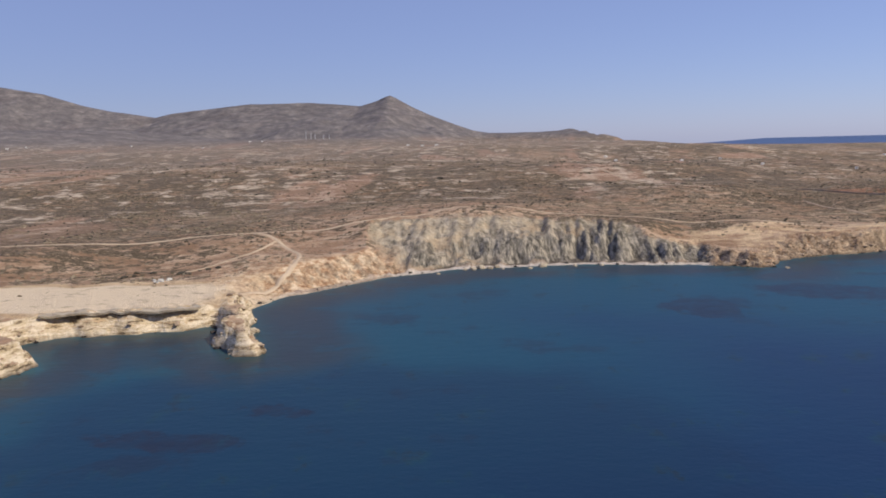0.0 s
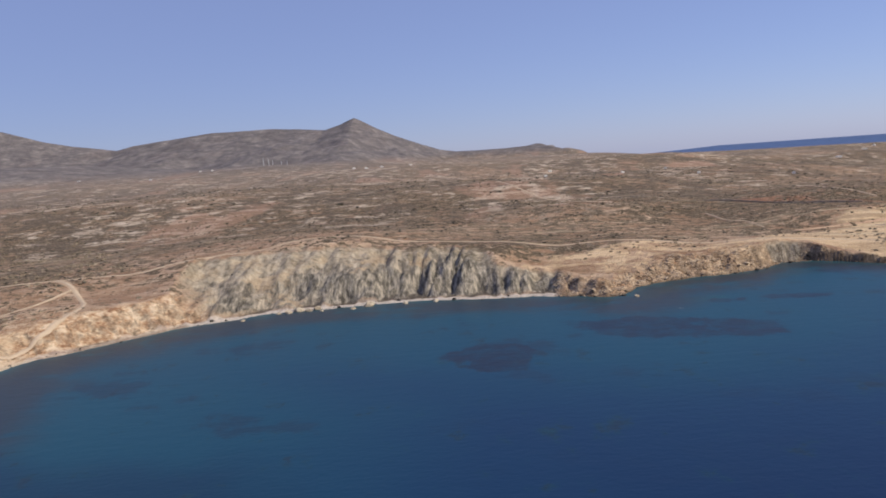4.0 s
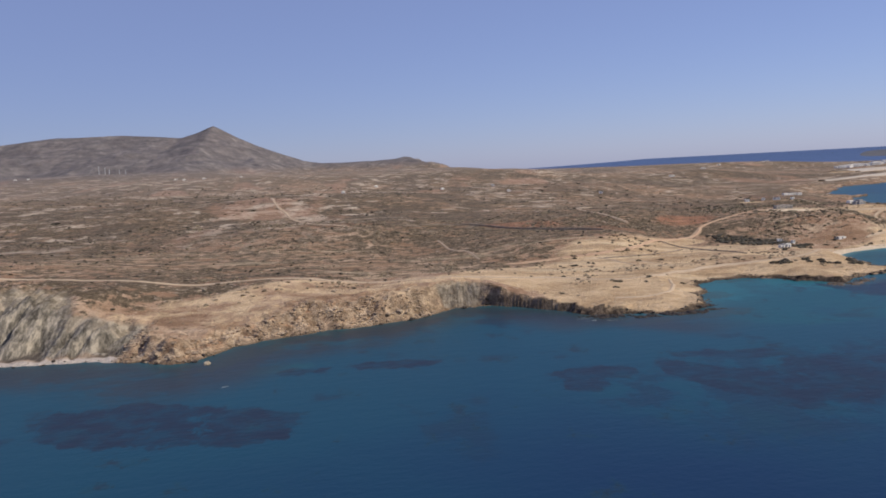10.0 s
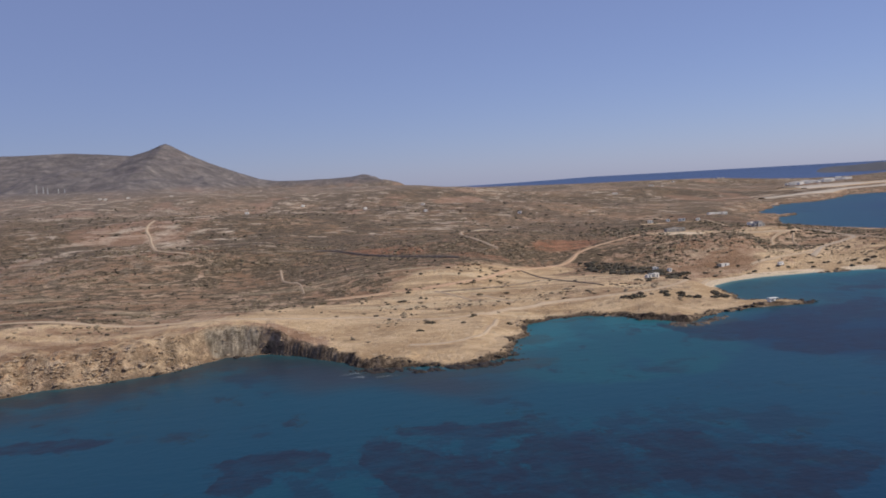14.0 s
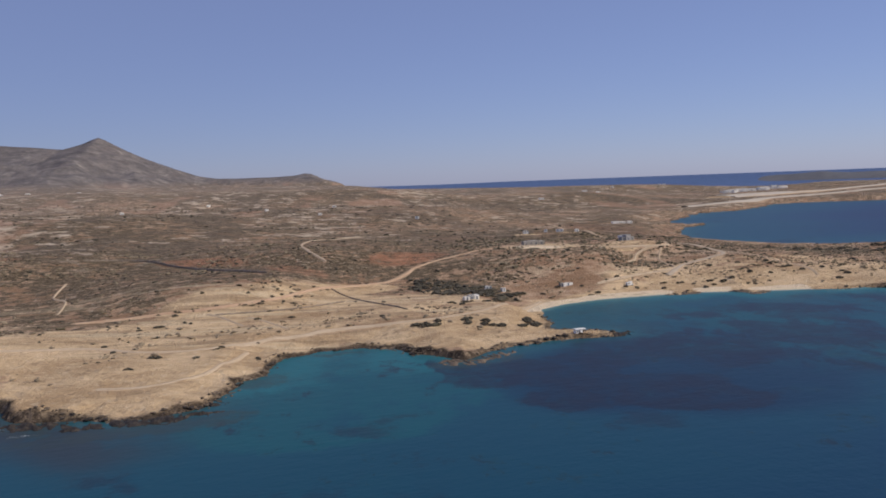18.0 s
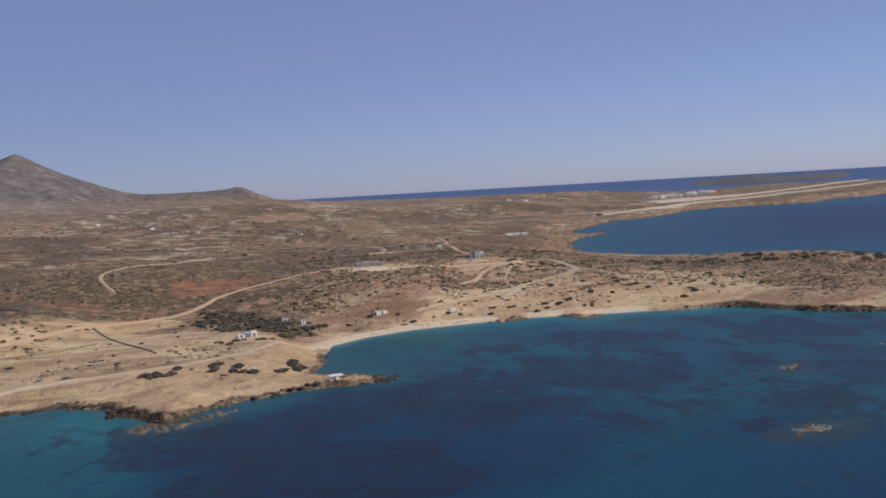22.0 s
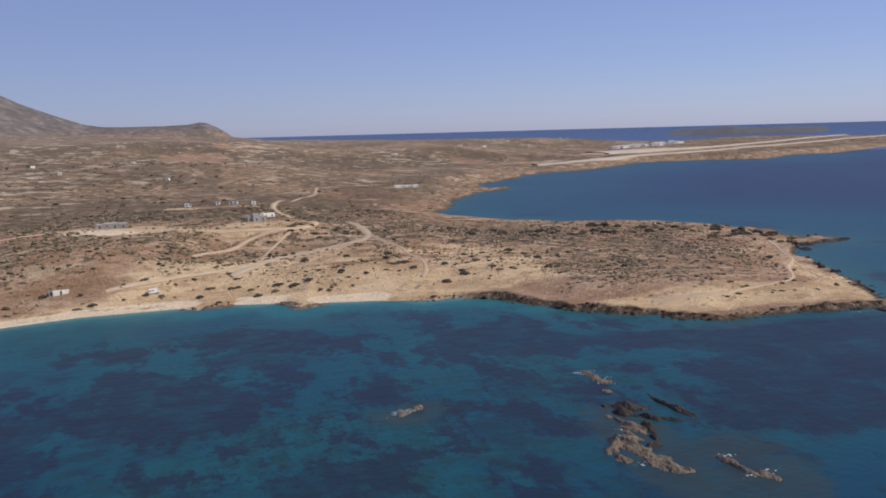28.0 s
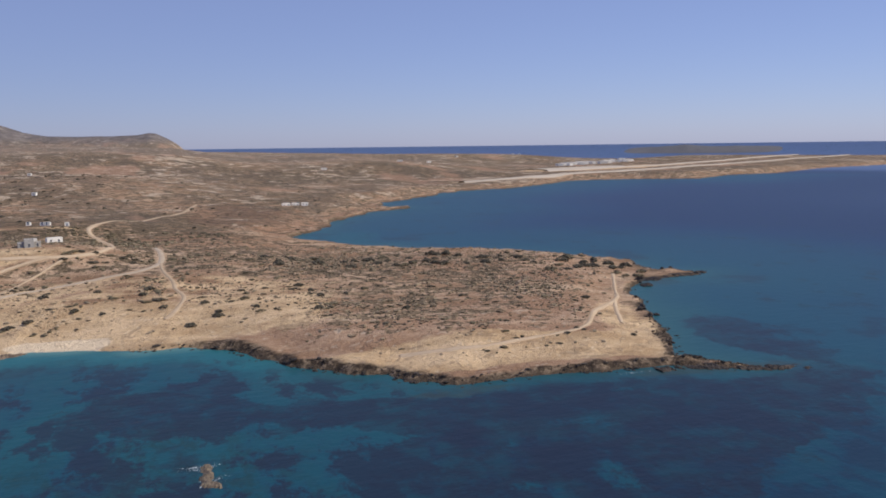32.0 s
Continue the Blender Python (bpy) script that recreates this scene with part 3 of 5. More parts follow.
def sheet(nu, nv):
    i, j = np.meshgrid(np.arange(nv - 1), np.arange(nu - 1), indexing="ij")
    a = (i * nu + j).ravel()
    return np.stack([a, a + 1, a + nu + 1, a + nu], 1)


WOBBLE = {}


def blob(x, y, cx, cy, rx, ry, turn=0.0):
    key = (len(x), float(x[0]), float(x[-1]), float(y[len(y) // 2]))
    if key not in WOBBLE:
        WOBBLE[key] = 0.35 * fbm(x, y, 40, 3, 71)
    c, s = math.cos(radians(turn)), math.sin(radians(turn))
    u, v = (x - cx) * c + (y - cy) * s, -(x - cx) * s + (y - cy) * c
    return ease(1.25 - np.hypot(u / rx, v / ry) + WOBBLE[key], 0.0, 0.45)


# ---- the ways over the land ----
def smooth_line(pts, gap):
    """A curve through the points, resampled at even steps."""
    p = np.array([pts[0]] + list(pts) + [pts[-1]], float)
    out = []
    for k in range(1, len(p) - 2):
        a, b, c, d = p[k - 1], p[k], p[k + 1], p[k + 2]
        n = max(2, int(np.hypot(*(c - b)) / gap))
        for t in np.linspace(0, 1, n, endpoint=False):
            out.append(0.5 * (2 * b + (c - a) * t + (2 * a - 5 * b + 4 * c - d) * t * t + (3 * b - a - 3 * c + d) * t ** 3))
    out.append(p[-2])
    return np.array(out)


# each: places, width, material, label, category, lift, step, unevenness of the edge
DUST = "pale dusty track worn into dry ground"
WAYS = [
    ([(-640, 540), (-335, 572), (-259, 596), (-156, 620), (-88, 634), (-33, 662), (24, 706), (83, 694), (120, 690), (176, 671), (260, 667),
      (303, 659), (384, 648), (443, 659), (469, 648), (492, 647), (515, 656), (530, 664), (568, 675), (596, 674), (628, 682), (659, 697), (703, 741)], 3.4, TRACK, DUST, "track", 0.25, 3, 0.3),
    ([(-156, 620), (-134, 596), (-108, 555), (-103, 520), (-106, 497), (-120, 470), (-132, 448)], 3.4, TRACK, "pale dusty track leading down to the shore", "track", 0.25, 3, 0.3),
    ([(-130, 592), (-146, 556), (-168, 530), (-185, 514)], 2, TRACK, "narrow dusty track beside the quarry", "track", 0.25, 3, 0.3),
    ([(224, 1292), (238, 1159), (251, 1105), (263, 1048), (284, 962), (318, 912)], 3, TRACK, "pale dirt trail across the scrub", "track", 0.5, 4, 0.3),
    ([(640, 1130), (612, 1090), (590, 1040), (572, 985), (560, 925), (562, 880), (574, 848)], 2.2, TRACK, "pale dirt trail across the scrub", "track", 0.5, 4, 0.3),
    ([(395, 844), (398, 796), (409, 778), (412, 744)], 1.3, TRACK, "short dirt path across the scrub", "track", 0.3, 3, 0.4),
    ([(427, 719), (448, 720), (467, 723), (495, 725), (515, 731), (539, 744), (566, 772), (596, 792), (612, 802), (630, 822), (638, 834), (660, 848), (685, 860), (706, 873), (738, 880)], 2.8, REDTRACK,
     "reddish pale track climbing to the unfinished house", "track", 0.35, 3, 0.3),
    ([(726, 882), (761, 866), (799, 865), (832, 864), (856, 866), (872, 876), (880, 897), (879, 945), (868, 975), (860, 995), (864, 1030), (900, 1192), (925, 1243), (944, 1349)], 3.2, TRACK,
     "pale track winding past the villa", "track", 0.25, 3, 0.3),
    ([(817, 779), (834, 794), (847, 808), (863, 818), (880, 823), (898, 833), (910, 860), (911, 892), (907, 920)], 4.2, ASPHALT, "worn pale road curving up from the beach", "road", 0.25, 3, 0.16),
    ([(755, 767), (777, 773), (790, 778), (806, 784), (822, 790), (833, 796)], 2.4, TRACK, "sandy track along the back of the beach", "track", 0.25, 3, 0.3),
    ([(797, 803), (816, 830), (828, 850), (839, 858), (850, 864)], 2.0, TRACK, "dusty track across the slope", "track", 0.25, 3, 0.3),
    ([(834, 800), (842, 836), (850, 851), (858, 862)], 1.5, TRACK, "faint dusty path across the slope", "track", 0.25, 3, 0.3),
    ([(911, 862), (913, 830), (918, 803), (919, 791), (923, 775), (919, 752), (914, 742)], 2.4, TRACK, "sandy path down to the cape shore", "track", 0.25, 3, 0.3),
    ([(1174, 786), (1151, 747), (1136, 721), (1105, 689), (1085, 663), (1069, 656), (1050, 652), (1028, 648), (1000, 655)], 2.4, TRACK, "sandy path along the cape", "track", 0.25, 3, 0.3),
    ([(1133, 718), (1120, 695), (1106, 668)], 2.0, TRACK, "sandy path branching on the cape", "track", 0.25, 3, 0.3),
    ([(461, 593), (481, 592), (497, 602), (508, 618), (518, 644)], 2.4, TRACK, "sandy path along the shore", "track", 0.25, 3, 0.3),
    ([(496, 718), (505, 711), (516, 694)], 1.6, TRACK, "faint pale path across the field", "track", 0.2, 3, 0.4),
    ([(519, 711), (528, 701), (539, 681)], 1.6, TRACK, "faint pale path across the field", "track", 0.2, 3, 0.4),
    ([(1477, 1860), (1900, 2060), (2297, 2275), (3073, 2730), (3629, 3050), (4377, 3470)], 24, RUNWAY, "long pale runway strip near the sea", "runway", 2.5, 25, 0.03),
    ([(1860, 2240), (2100, 2362), (2468, 2560), (3106, 2960), (3597, 3270), (4380, 3760)], 22, RUNWAY, "pale taxiway strip beside the runway", "runway", 2.5, 25, 0.03),
    ([(1890, 2360), (2000, 2420), (2120, 2475), (2260, 2540)], 90, RUNWAY, "broad pale airfield apron", "apron", 2.5, 25, 0.1),
]


# ---- the ground: one sheet, finer towards the shore ----
rows_v = [280.0]
while rows_v[-1] < 5200:
    v = rows_v[-1]
    rows_v.append(v + (1.4 if v < 800 else 1.4 + (v - 800) * 0.0105))
cols_u = np.arange(-1.02, 1.26, 0.0017)
U, V = np.meshgrid(cols_u, np.array(rows_v))
GX, GY = (450 + U * (V + 400)).ravel(), V.ravel()
GZ, GD, GS, GC, GK, GW = land(GX, GY)
quads = sheet(len(cols_u), len(rows_v))
keep = (GD[quads] > -14).any(1)
quads = quads[keep]
used = np.unique(quads)
index = np.full(len(GX), -1)
index[used] = np.arange(len(used))
gx, gy, gz, gd, gs, gc, gk, gw = GX[used], GY[used], GZ[used], GD[used], GS[used], GC[used], GK[used], GW[used]
me = mesh_of("ground", np.stack([gx, gy, gz], 1), index[quads], GROUND)
sandy = np.clip(0.9 * ease(26 - gd + 14 * fbm(gx, gy, 30, 3, 73), 0, 26) * ease(gx, 660, 700) * (gy < 800) * (gx < 930)
                + blob(gx, gy, -240, 425, 150, 52, 10) + blob(gx, gy, 482, 598, 62, 44, 0) * 0.95 + blob(gx, gy, 636, 646, 66, 30, 0) * 0.95
                + 0.75 * blob(gx, gy, 470, 660, 95, 40, -4) + 0.15 * blob(gx, gy, 548, 735, 62, 40, 10) + 0.4 * blob(gx, gy, 900, 772, 100, 56, -6)
                + 0.3 * blob(gx, gy, 880, 742, 120, 30, -8) + 0.7 * blob(gx, gy, 1040, 645, 75, 18, -4) + 0.45 * blob(gx, gy, 1110, 660, 16, 60, -15)
                + 0.10 * blob(gx, gy, 1050, 730, 120, 60, -8) + 1.0 * blob(gx, gy, 746, 863, 28, 20, -8) + 0.75 * blob(gx, gy, 795, 867, 44, 13, -4) + 0.5 * blob(gx, gy, 2150, 2420, 420, 90, 28) + 0.36 * blob(gx, gy, 300, 622, 130, 34, 10)
                + 0.42 * blob(gx, gy, 560, 705, 110, 60, 10) + 0.9 * blob(gx, gy, 592, 780, 26, 12, 25) + 1.0 * blob(gx, gy, 678, 641, 26, 8, 2) + 0.8 * blob(gx, gy, 672, 690, 12, 40, -10) + 0.45 * blob(gx, gy, 840, 876, 26, 10, 0) + 0.4 * blob(gx, gy, 815, 1002, 40, 8, -5)
                + 0.4 * blob(gx, gy, -120, 470, 30, 30, 20), 0, 1)
sandy = sandy + 0.5 * blob(gx, gy, -240, 425, 140, 46, 10) + 0.9 * blob(gx, gy, 742, 860, 24, 14, -10)
sandy = np.clip(sandy + 1.6 * ease(0.5 - gk[:, 3], 0.0, 0.2) * ease(15 - gd + 4 * fbm(gx, gy, 20, 3, 74), 0, 6) * (gx > 600) * (gx < 900), 0, 2)
lower = 1 - ease(gs, 0.93, 1.0)
grey = ease(gk[:, 2], 2.0, 4.0) * ease(gd, 6, 10) * lower + 0.8 * blob(gx, gy, 374, 629, 16, 8, 0) * (gs < 0.97)
shingle = ease(gk[:, 0], 2.0, 4.0) * ease(7.5 - gd, 0, 2) * (gx > -105) * (gx < 200)
ochre = blob(gx, gy, -72, 528, 46, 34, 45) * lower + 0.7 * ease(gk[:, 3], 1.6, 2.2) * lower * (gx > 195) * ease(gd, 0, 5)
ochre = ochre + 0.55 * blob(gx, gy, -125, 505, 42, 40, 20)
chalk = (gx < -80) * (gy < 445) * ease(16 - gd, 0, 8)
red = 0.9 * blob(gx, gy, 640, 866, 34, 18, 20) + 0.06 * blob(gx, gy, 760, 815, 90, 40, 0) + 0.14 * blob(gx, gy, 960, 960, 60, 60, 0) + 0.75 * blob(gx, gy, 484, 880, 36, 14, -40) + 0.5 * blob(gx, gy, 548, 822, 26, 14, -45) + 0.22 * blob(gx, gy, 1000, 1180, 60, 140, 0) + 0.4 * blob(gx, gy, 300, 925, 40, 16, 0)
bank = ease(4.2 + 2.0 * blob(gx, gy, 645, 625, 70, 26, 0) + 2.0 * blob(gx, gy, 970, 670, 70, 50, 0) + 1.5 * blob(gx, gy, 1100, 620, 60, 40, 0) - gd - 1.5 * fbm(gx, gy, 9, 2, 79), 0, 2.5) * ease(gk[:, 3], 0.7, 1.0) * ease(gx, 385, 440) * (0.7 + 0.3 * (gy < 1040)) * (gy < 2100)
bank = np.clip(bank - 1.0 * blob(gx, gy, 678, 640, 24, 7, 2), 0, 1)
scrub = np.clip(0.6 + 1.0 * fbm(gx, gy, 220, 4, 77) + 0.35 * ease(gy, 720, 900), 0, 1) * ease(gd, 15, 90) * (1 - 0.7 * np.clip(sandy, 0, 1))
scrub = scrub * (1 - 0.35 * blob(gx, gy, 790, 850, 130, 90, 0)) * (1 - 0.35 * blob(gx, gy, 1000, 850, 220, 120, -10))
scrub = np.clip(scrub + 0.9 * blob(gx, gy, 658, 768, 34, 26, -35), 0, 1)
scrub = np.maximum(scrub, 0.55 * (gy > 1040) * ease(gd, 3, 12))
scrub = np.clip(scrub + 0.08 * blob(gx, gy, 1020, 770, 120, 70, -6) * (gd > 25) * (1 - sandy), 0, 1)
def beside(pts, wide):
    out = np.full(len(gx), 1e9)
    for (ax, ay), (bx, by) in zip(pts[:-1], pts[1:]):
        m = (gx > min(ax, bx) - 20) & (gx < max(ax, bx) + 20) & (gy > min(ay, by) - 20) & (gy < max(ay, by) + 20)
        px, py = gx[m] - ax, gy[m] - ay
        t = np.clip((px * (bx - ax) + py * (by - ay)) / ((bx - ax) ** 2 + (by - ay) ** 2), 0, 1)
        out[m] = np.minimum(out[m], np.hypot(px - t * (bx - ax), py - t * (by - ay)))
    return ease(wide * (1 + 0.4 * fbm(gx, gy, 20, 3, 87)) - out, 0.0, wide * 0.8)


worn = np.clip(sum(beside(smooth_line(pts, 12), w * 1.15) for pts, w, *_ in WAYS), 0, 1)
give(me, "worn", worn)
give(me, "cream", np.clip(ease(gs, 0.5 + 0.22 * ease(gx, 20, 80), 0.85 + 0.12 * ease(gx, 20, 80)) + 0.3 * ease(60 - gx, 0, 60), 0, 1))
give(me, "marl", np.clip(ease(gx, 20, 60) * (1 - ease(gs, 0.5, 0.8)) + 0.8 * ease(gx, 95, 125) * (1 - ease(gs, 0.7, 0.95)) + 0.6 * blob(gx, gy, 25, 600, 22, 14, 0) + 0.55 * blob(gx, gy, -20, 572, 16, 10, 20), 0, 1))
give(me, "terrace", np.clip(blob(gx, gy, 540, 705, 110, 62, 12) + 0.6 * blob(gx, gy, 400, 700, 140, 50, 10) + 0.7 * blob(gx, gy, 760, 830, 90, 60, 0) + 0.5 * blob(gx, gy, 100, 780, 400, 60, 0), 0, 1))
GT = np.zeros(len(GX))
GT[used] = worn
for key, val in (("sandy", sandy), ("grey", np.clip(grey, 0, 1)), ("ochre", np.clip(ochre, 0, 1)), ("red", np.clip(red, 0, 1)), ("scrub", scrub),
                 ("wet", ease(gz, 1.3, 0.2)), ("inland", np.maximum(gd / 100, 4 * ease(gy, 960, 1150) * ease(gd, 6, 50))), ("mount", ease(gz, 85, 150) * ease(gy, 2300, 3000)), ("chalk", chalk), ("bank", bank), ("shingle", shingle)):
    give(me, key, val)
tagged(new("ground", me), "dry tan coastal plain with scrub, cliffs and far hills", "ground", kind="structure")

# ---- the sea: one sheet out to the horizon, where it lifts to meet the eye's level ----
rings = [0.0, 8.0]
while rings[-1] < 4990:
    rings.append(rings[-1] + max(6.0, rings[-1] * 0.011))
ang = np.linspace(0, 2 * np.pi, 721)
A, R = np.meshgrid(ang, np.array(rings))
sx, sy = (470 + R * np.cos(A)).ravel(), (330 + R * np.sin(A)).ravel()
sz = (80.0 * np.clip((R - 4300) / 690, 0, 1) ** 1.6).ravel()
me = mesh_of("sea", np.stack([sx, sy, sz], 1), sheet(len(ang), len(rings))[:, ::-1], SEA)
sd, sway, skind = shore(sx, sy)
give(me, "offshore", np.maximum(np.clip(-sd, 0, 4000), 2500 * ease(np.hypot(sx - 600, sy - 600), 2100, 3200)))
# beds of dark weed, and pale shallows: east, north, two half widths, turn
WEED = [(141, 424, 20, 14, 0), (143, 402, 10, 14, 0), (237, 446, 44, 22, -25), (270, 424, 14, 7, 0), (322, 502, 20, 6, -10), (-96, 237, 26, 8, -10), (-62, 264, 14, 7, -20), (-172, 350, 6, 3, 0),
        (400, 461, 18, 9, 0), (391, 446, 8, 8, 0), (438, 445, 10, 26, 15), (462, 470, 22, 6, -10), (470, 420, 30, 26, 20), (500, 432, 34, 24, 10), (530, 410, 30, 22, 0), (640, 575, 50, 22, 10), (660, 535, 40, 20, 0),
        (823, 666, 35, 18, -24), (912, 627, 30, 18, -24), (770, 658, 7, 8, -25), (777, 636, 11, 6, -24), (858, 580, 10, 10, -21), (877, 562, 6, 6, -18), (904, 534, 10, 5, -23), (780, 605, 21, 29, -21), (830, 526, 17, 12, -21), (798, 510, 7, 8, -21), (850, 502, 8, 5, -23), (869, 517, 6, 8, -23), (734, 576, 22, 30, -25), (793, 592, 27, 24, -26), (669, 523, 36, 18, -22), (724, 590, 37, 24, -25), (608, 600, 10, 22, 0), (285, 505, 14, 6, 0)]
WEED_EAST = [(985, 600, 50, 14, -20), (1040, 590, 60, 20, 0), (1000, 560, 50, 20, 0), (1060, 560, 60, 24, 0), (1100, 580, 50, 14, 0), (1150, 640, 20, 40, 0), (1000, 530, 60, 24, 0)]
PALE = [(797, 640, 33, 54, -23), (884, 620, 16, 36, -24), (861, 526, 5, 6, -22), (854, 514, 10, 6, -20), (794, 540, 13, 14, -21), (732, 692, 41, 36, -22), (560, 618, 40, 24, 15), (570, 560, 46, 46, 0), (540, 530, 46, 26, 0), (760, 720, 90, 14, 0), (912, 698, 46, 14, -16), (870, 712, 40, 8, 0), (830, 545, 34, 26, 0),
        (850, 518, 30, 22, 10), (920, 590, 20, 26, 0), (1050, 1070, 50, 60, 0), (278, 512, 26, 8, 0), (950, 668, 12, 18, 30), (875, 706, 30, 8, 0), (1028, 574, 26, 8, 0)]
patch = lambda beds: np.clip(sum(blob(sx, sy, *p) for p in beds), 0, 1)
give(me, "weed", patch(WEED + WEED_EAST))
give(me, "lagoon", patch(PALE))
SHOAL = [(485, 546, 40, 10, 8), (440, 560, 18, 8, -30), (522, 600, 14, 12, 0), (620, 600, 22, 10, 10), (560, 640, 14, 4, 0), (912, 520, 14, 34, -8), (930, 500, 14, 22, -8),
         (858, 563, 14, 8, 10), (810, 497, 20, 10, 0), (1010, 612, 20, 5, 0), (1105, 604, 40, 6, -8), (1180, 765, 20, 12, 0), (260, 545, 30, 10, 50), (-90, 335, 14, 10, 0), (-150, 380, 40, 5, 5)]
give(me, "shoal", patch(SHOAL))
give(me, "patchy", np.clip(blob(sx, sy, 900, 590, 190, 90, 0) + 0.35 * blob(sx, sy, 740, 640, 90, 60, 0) + 0.5 * blob(sx, sy, 1080, 560, 90, 60, 0) + 0.5 * blob(sx, sy, 480, 430, 90, 50, 10), 0, 1))
away = np.clip(-sd, 0, 400)
give(me, "fringe", ease(34 - away, 0, 32) * ease(sx, 680, 740) * ease(975 - sx, 0, 40) * (sy > 600) + 0.9 * ease(58 - away, 0, 54) * blob(sx, sy, 555, 620, 54, 46, 0))
give(me, "sandbar", ease(10 - away, 0, 10) * ease(0.5 - skind[:, 3], 0.0, 0.25) * (sx > 600) * (sx < 900) + 0.8 * ease(12 - away, 0, 10) * blob(sx, sy, 915, 706, 16, 8, 0))
give(me, "basin", np.clip(0.9 * blob(sx, sy, -40, 240, 120, 80, 0) + blob(sx, sy, 690, 552, 80, 52, -8) + 0.7 * blob(sx, sy, 720, 610, 50, 24, -20) + 0.8 * blob(sx, sy, 1050, 560, 70, 60, 0), 0, 1))
give(me, "strip", ease(away, -1, 3) * ease(62 - away + 22 * fbm(sx, sy, 60, 3, 93), 0, 34) * ease(520 - sx, 0, 60) * ease(sx, -330, -200))
give(me, "reef", np.clip(blob(sx, sy, 905, 545, 60, 60, 30) + blob(sx, sy, 872, 488, 46, 24, 0) + blob(sx, sy, 830, 535, 70, 45, 0), 0, 1))
tagged(new("sea", me), "calm deep blue sea with turquoise shallows and dark weed", "sea", kind="structure")


# ---- helpers for things ----
ROW_V = np.array(rows_v)


def on_sheet(grid, x, y):
    """A value of the ground's sheet at a place."""
    x, y = np.atleast_1d(np.asarray(x, float)), np.atleast_1d(np.asarray(y, float))
    shape = x.shape
    x, y = x.ravel(), y.ravel()
    fu = np.clip(((x - 450) / (y + 400) - cols_u[0]) / 0.0017, 0, len(cols_u) - 1.001)
    j = np.clip(np.searchsorted(ROW_V, y) - 1, 0, len(ROW_V) - 2)
    fv = np.clip((y - ROW_V[j]) / (ROW_V[j + 1] - ROW_V[j]), 0, 1)
    i = fu.astype(int)
    fu = fu - i
    g = grid.reshape(len(ROW_V), len(cols_u))
    return (g[j, i] * (1 - fu) * (1 - fv) + g[j, i + 1] * fu * (1 - fv) + g[j + 1, i] * (1 - fu) * fv + g[j + 1, i + 1] * fu * fv).reshape(shape)


def ground_z(x, y):
    return on_sheet(GZ, x, y)


def part(name, bm, mat, parent=None, label=""):
    me = bpy.data.meshes.new(name)
    bm.to_mesh(me)
    bm.free()
    me.materials.append(mat)
    ob = new(name, me)
    if parent is not None:
        ob.parent = parent
    if label:
        tagged(ob, label)
    return ob


def ribbon(name, pts, width, mat, label, category, lift=0.3, gap=3.0, uneven=0.18):
    """A way laid over the ground."""
    line = smooth_line(pts, gap)
    tan = np.gradient(line, axis=0)
    tan /= np.maximum(np.hypot(tan[:, 0], tan[:, 1]), 1e-6)[:, None]
    side = np.stack([-tan[:, 1], tan[:, 0]], 1)
    s = np.arange(len(line)) * gap
    across = np.linspace(-1, 1, 5)
    verts = []
    for k, a in enumerate(across):
        w = width / 2 * (1 + uneven * fbm(s, s * 0 + 3.0 * (a > 0), 16, 3, 90 + len(pts)))
        q = line + side * (w * a)[:, None]
        verts.append(np.stack([q[:, 0], q[:, 1], np.zeros(len(q))], 1))
    verts = np.stack(verts, 1)
    z = np.max([ground_z(verts[..., 0] + dx, verts[..., 1] + dy) for dx, dy in ((0, 0), (1.2, 0), (-1.2, 0), (0, 1.2), (0, -1.2))], 0)
    verts[..., 2] = z.reshape(verts.shape[:2]) + lift
    verts[:, [0, 4], 2] -= lift + 0.25
    me = mesh_of(name, verts.reshape(-1, 3), sheet(5, len(line))[:, ::-1], mat)
    return tagged(new(name, me), label, category, kind="structure")


# ---- ways ----
for pts, width, mat, label, category, lift, gap, uneven in WAYS:
    ribbon(category, pts, width, mat, label, category, lift, gap, uneven)


# ---- buildings ----
def box(bm, x0, x1, y0, y1, z0, z1, bevel=0.05):
    made = bmesh.ops.create_cube(bm, size=1.0, matrix=Matrix.Translation(((x0 + x1) / 2, (y0 + y1) / 2, (z0 + z1) / 2)) @ Matrix.Diagonal((x1 - x0, y1 - y0, z1 - z0, 1)))
    if bevel:
        edges = {e for v in made["verts"] for e in v.link_edges}
        bmesh.ops.bevel(bm, geom=list(edges), offset=bevel, segments=1, affect="EDGES")


def one_box(*a, **k):
    bm = bmesh.new()
    box(bm, *a, **k)
    return bm


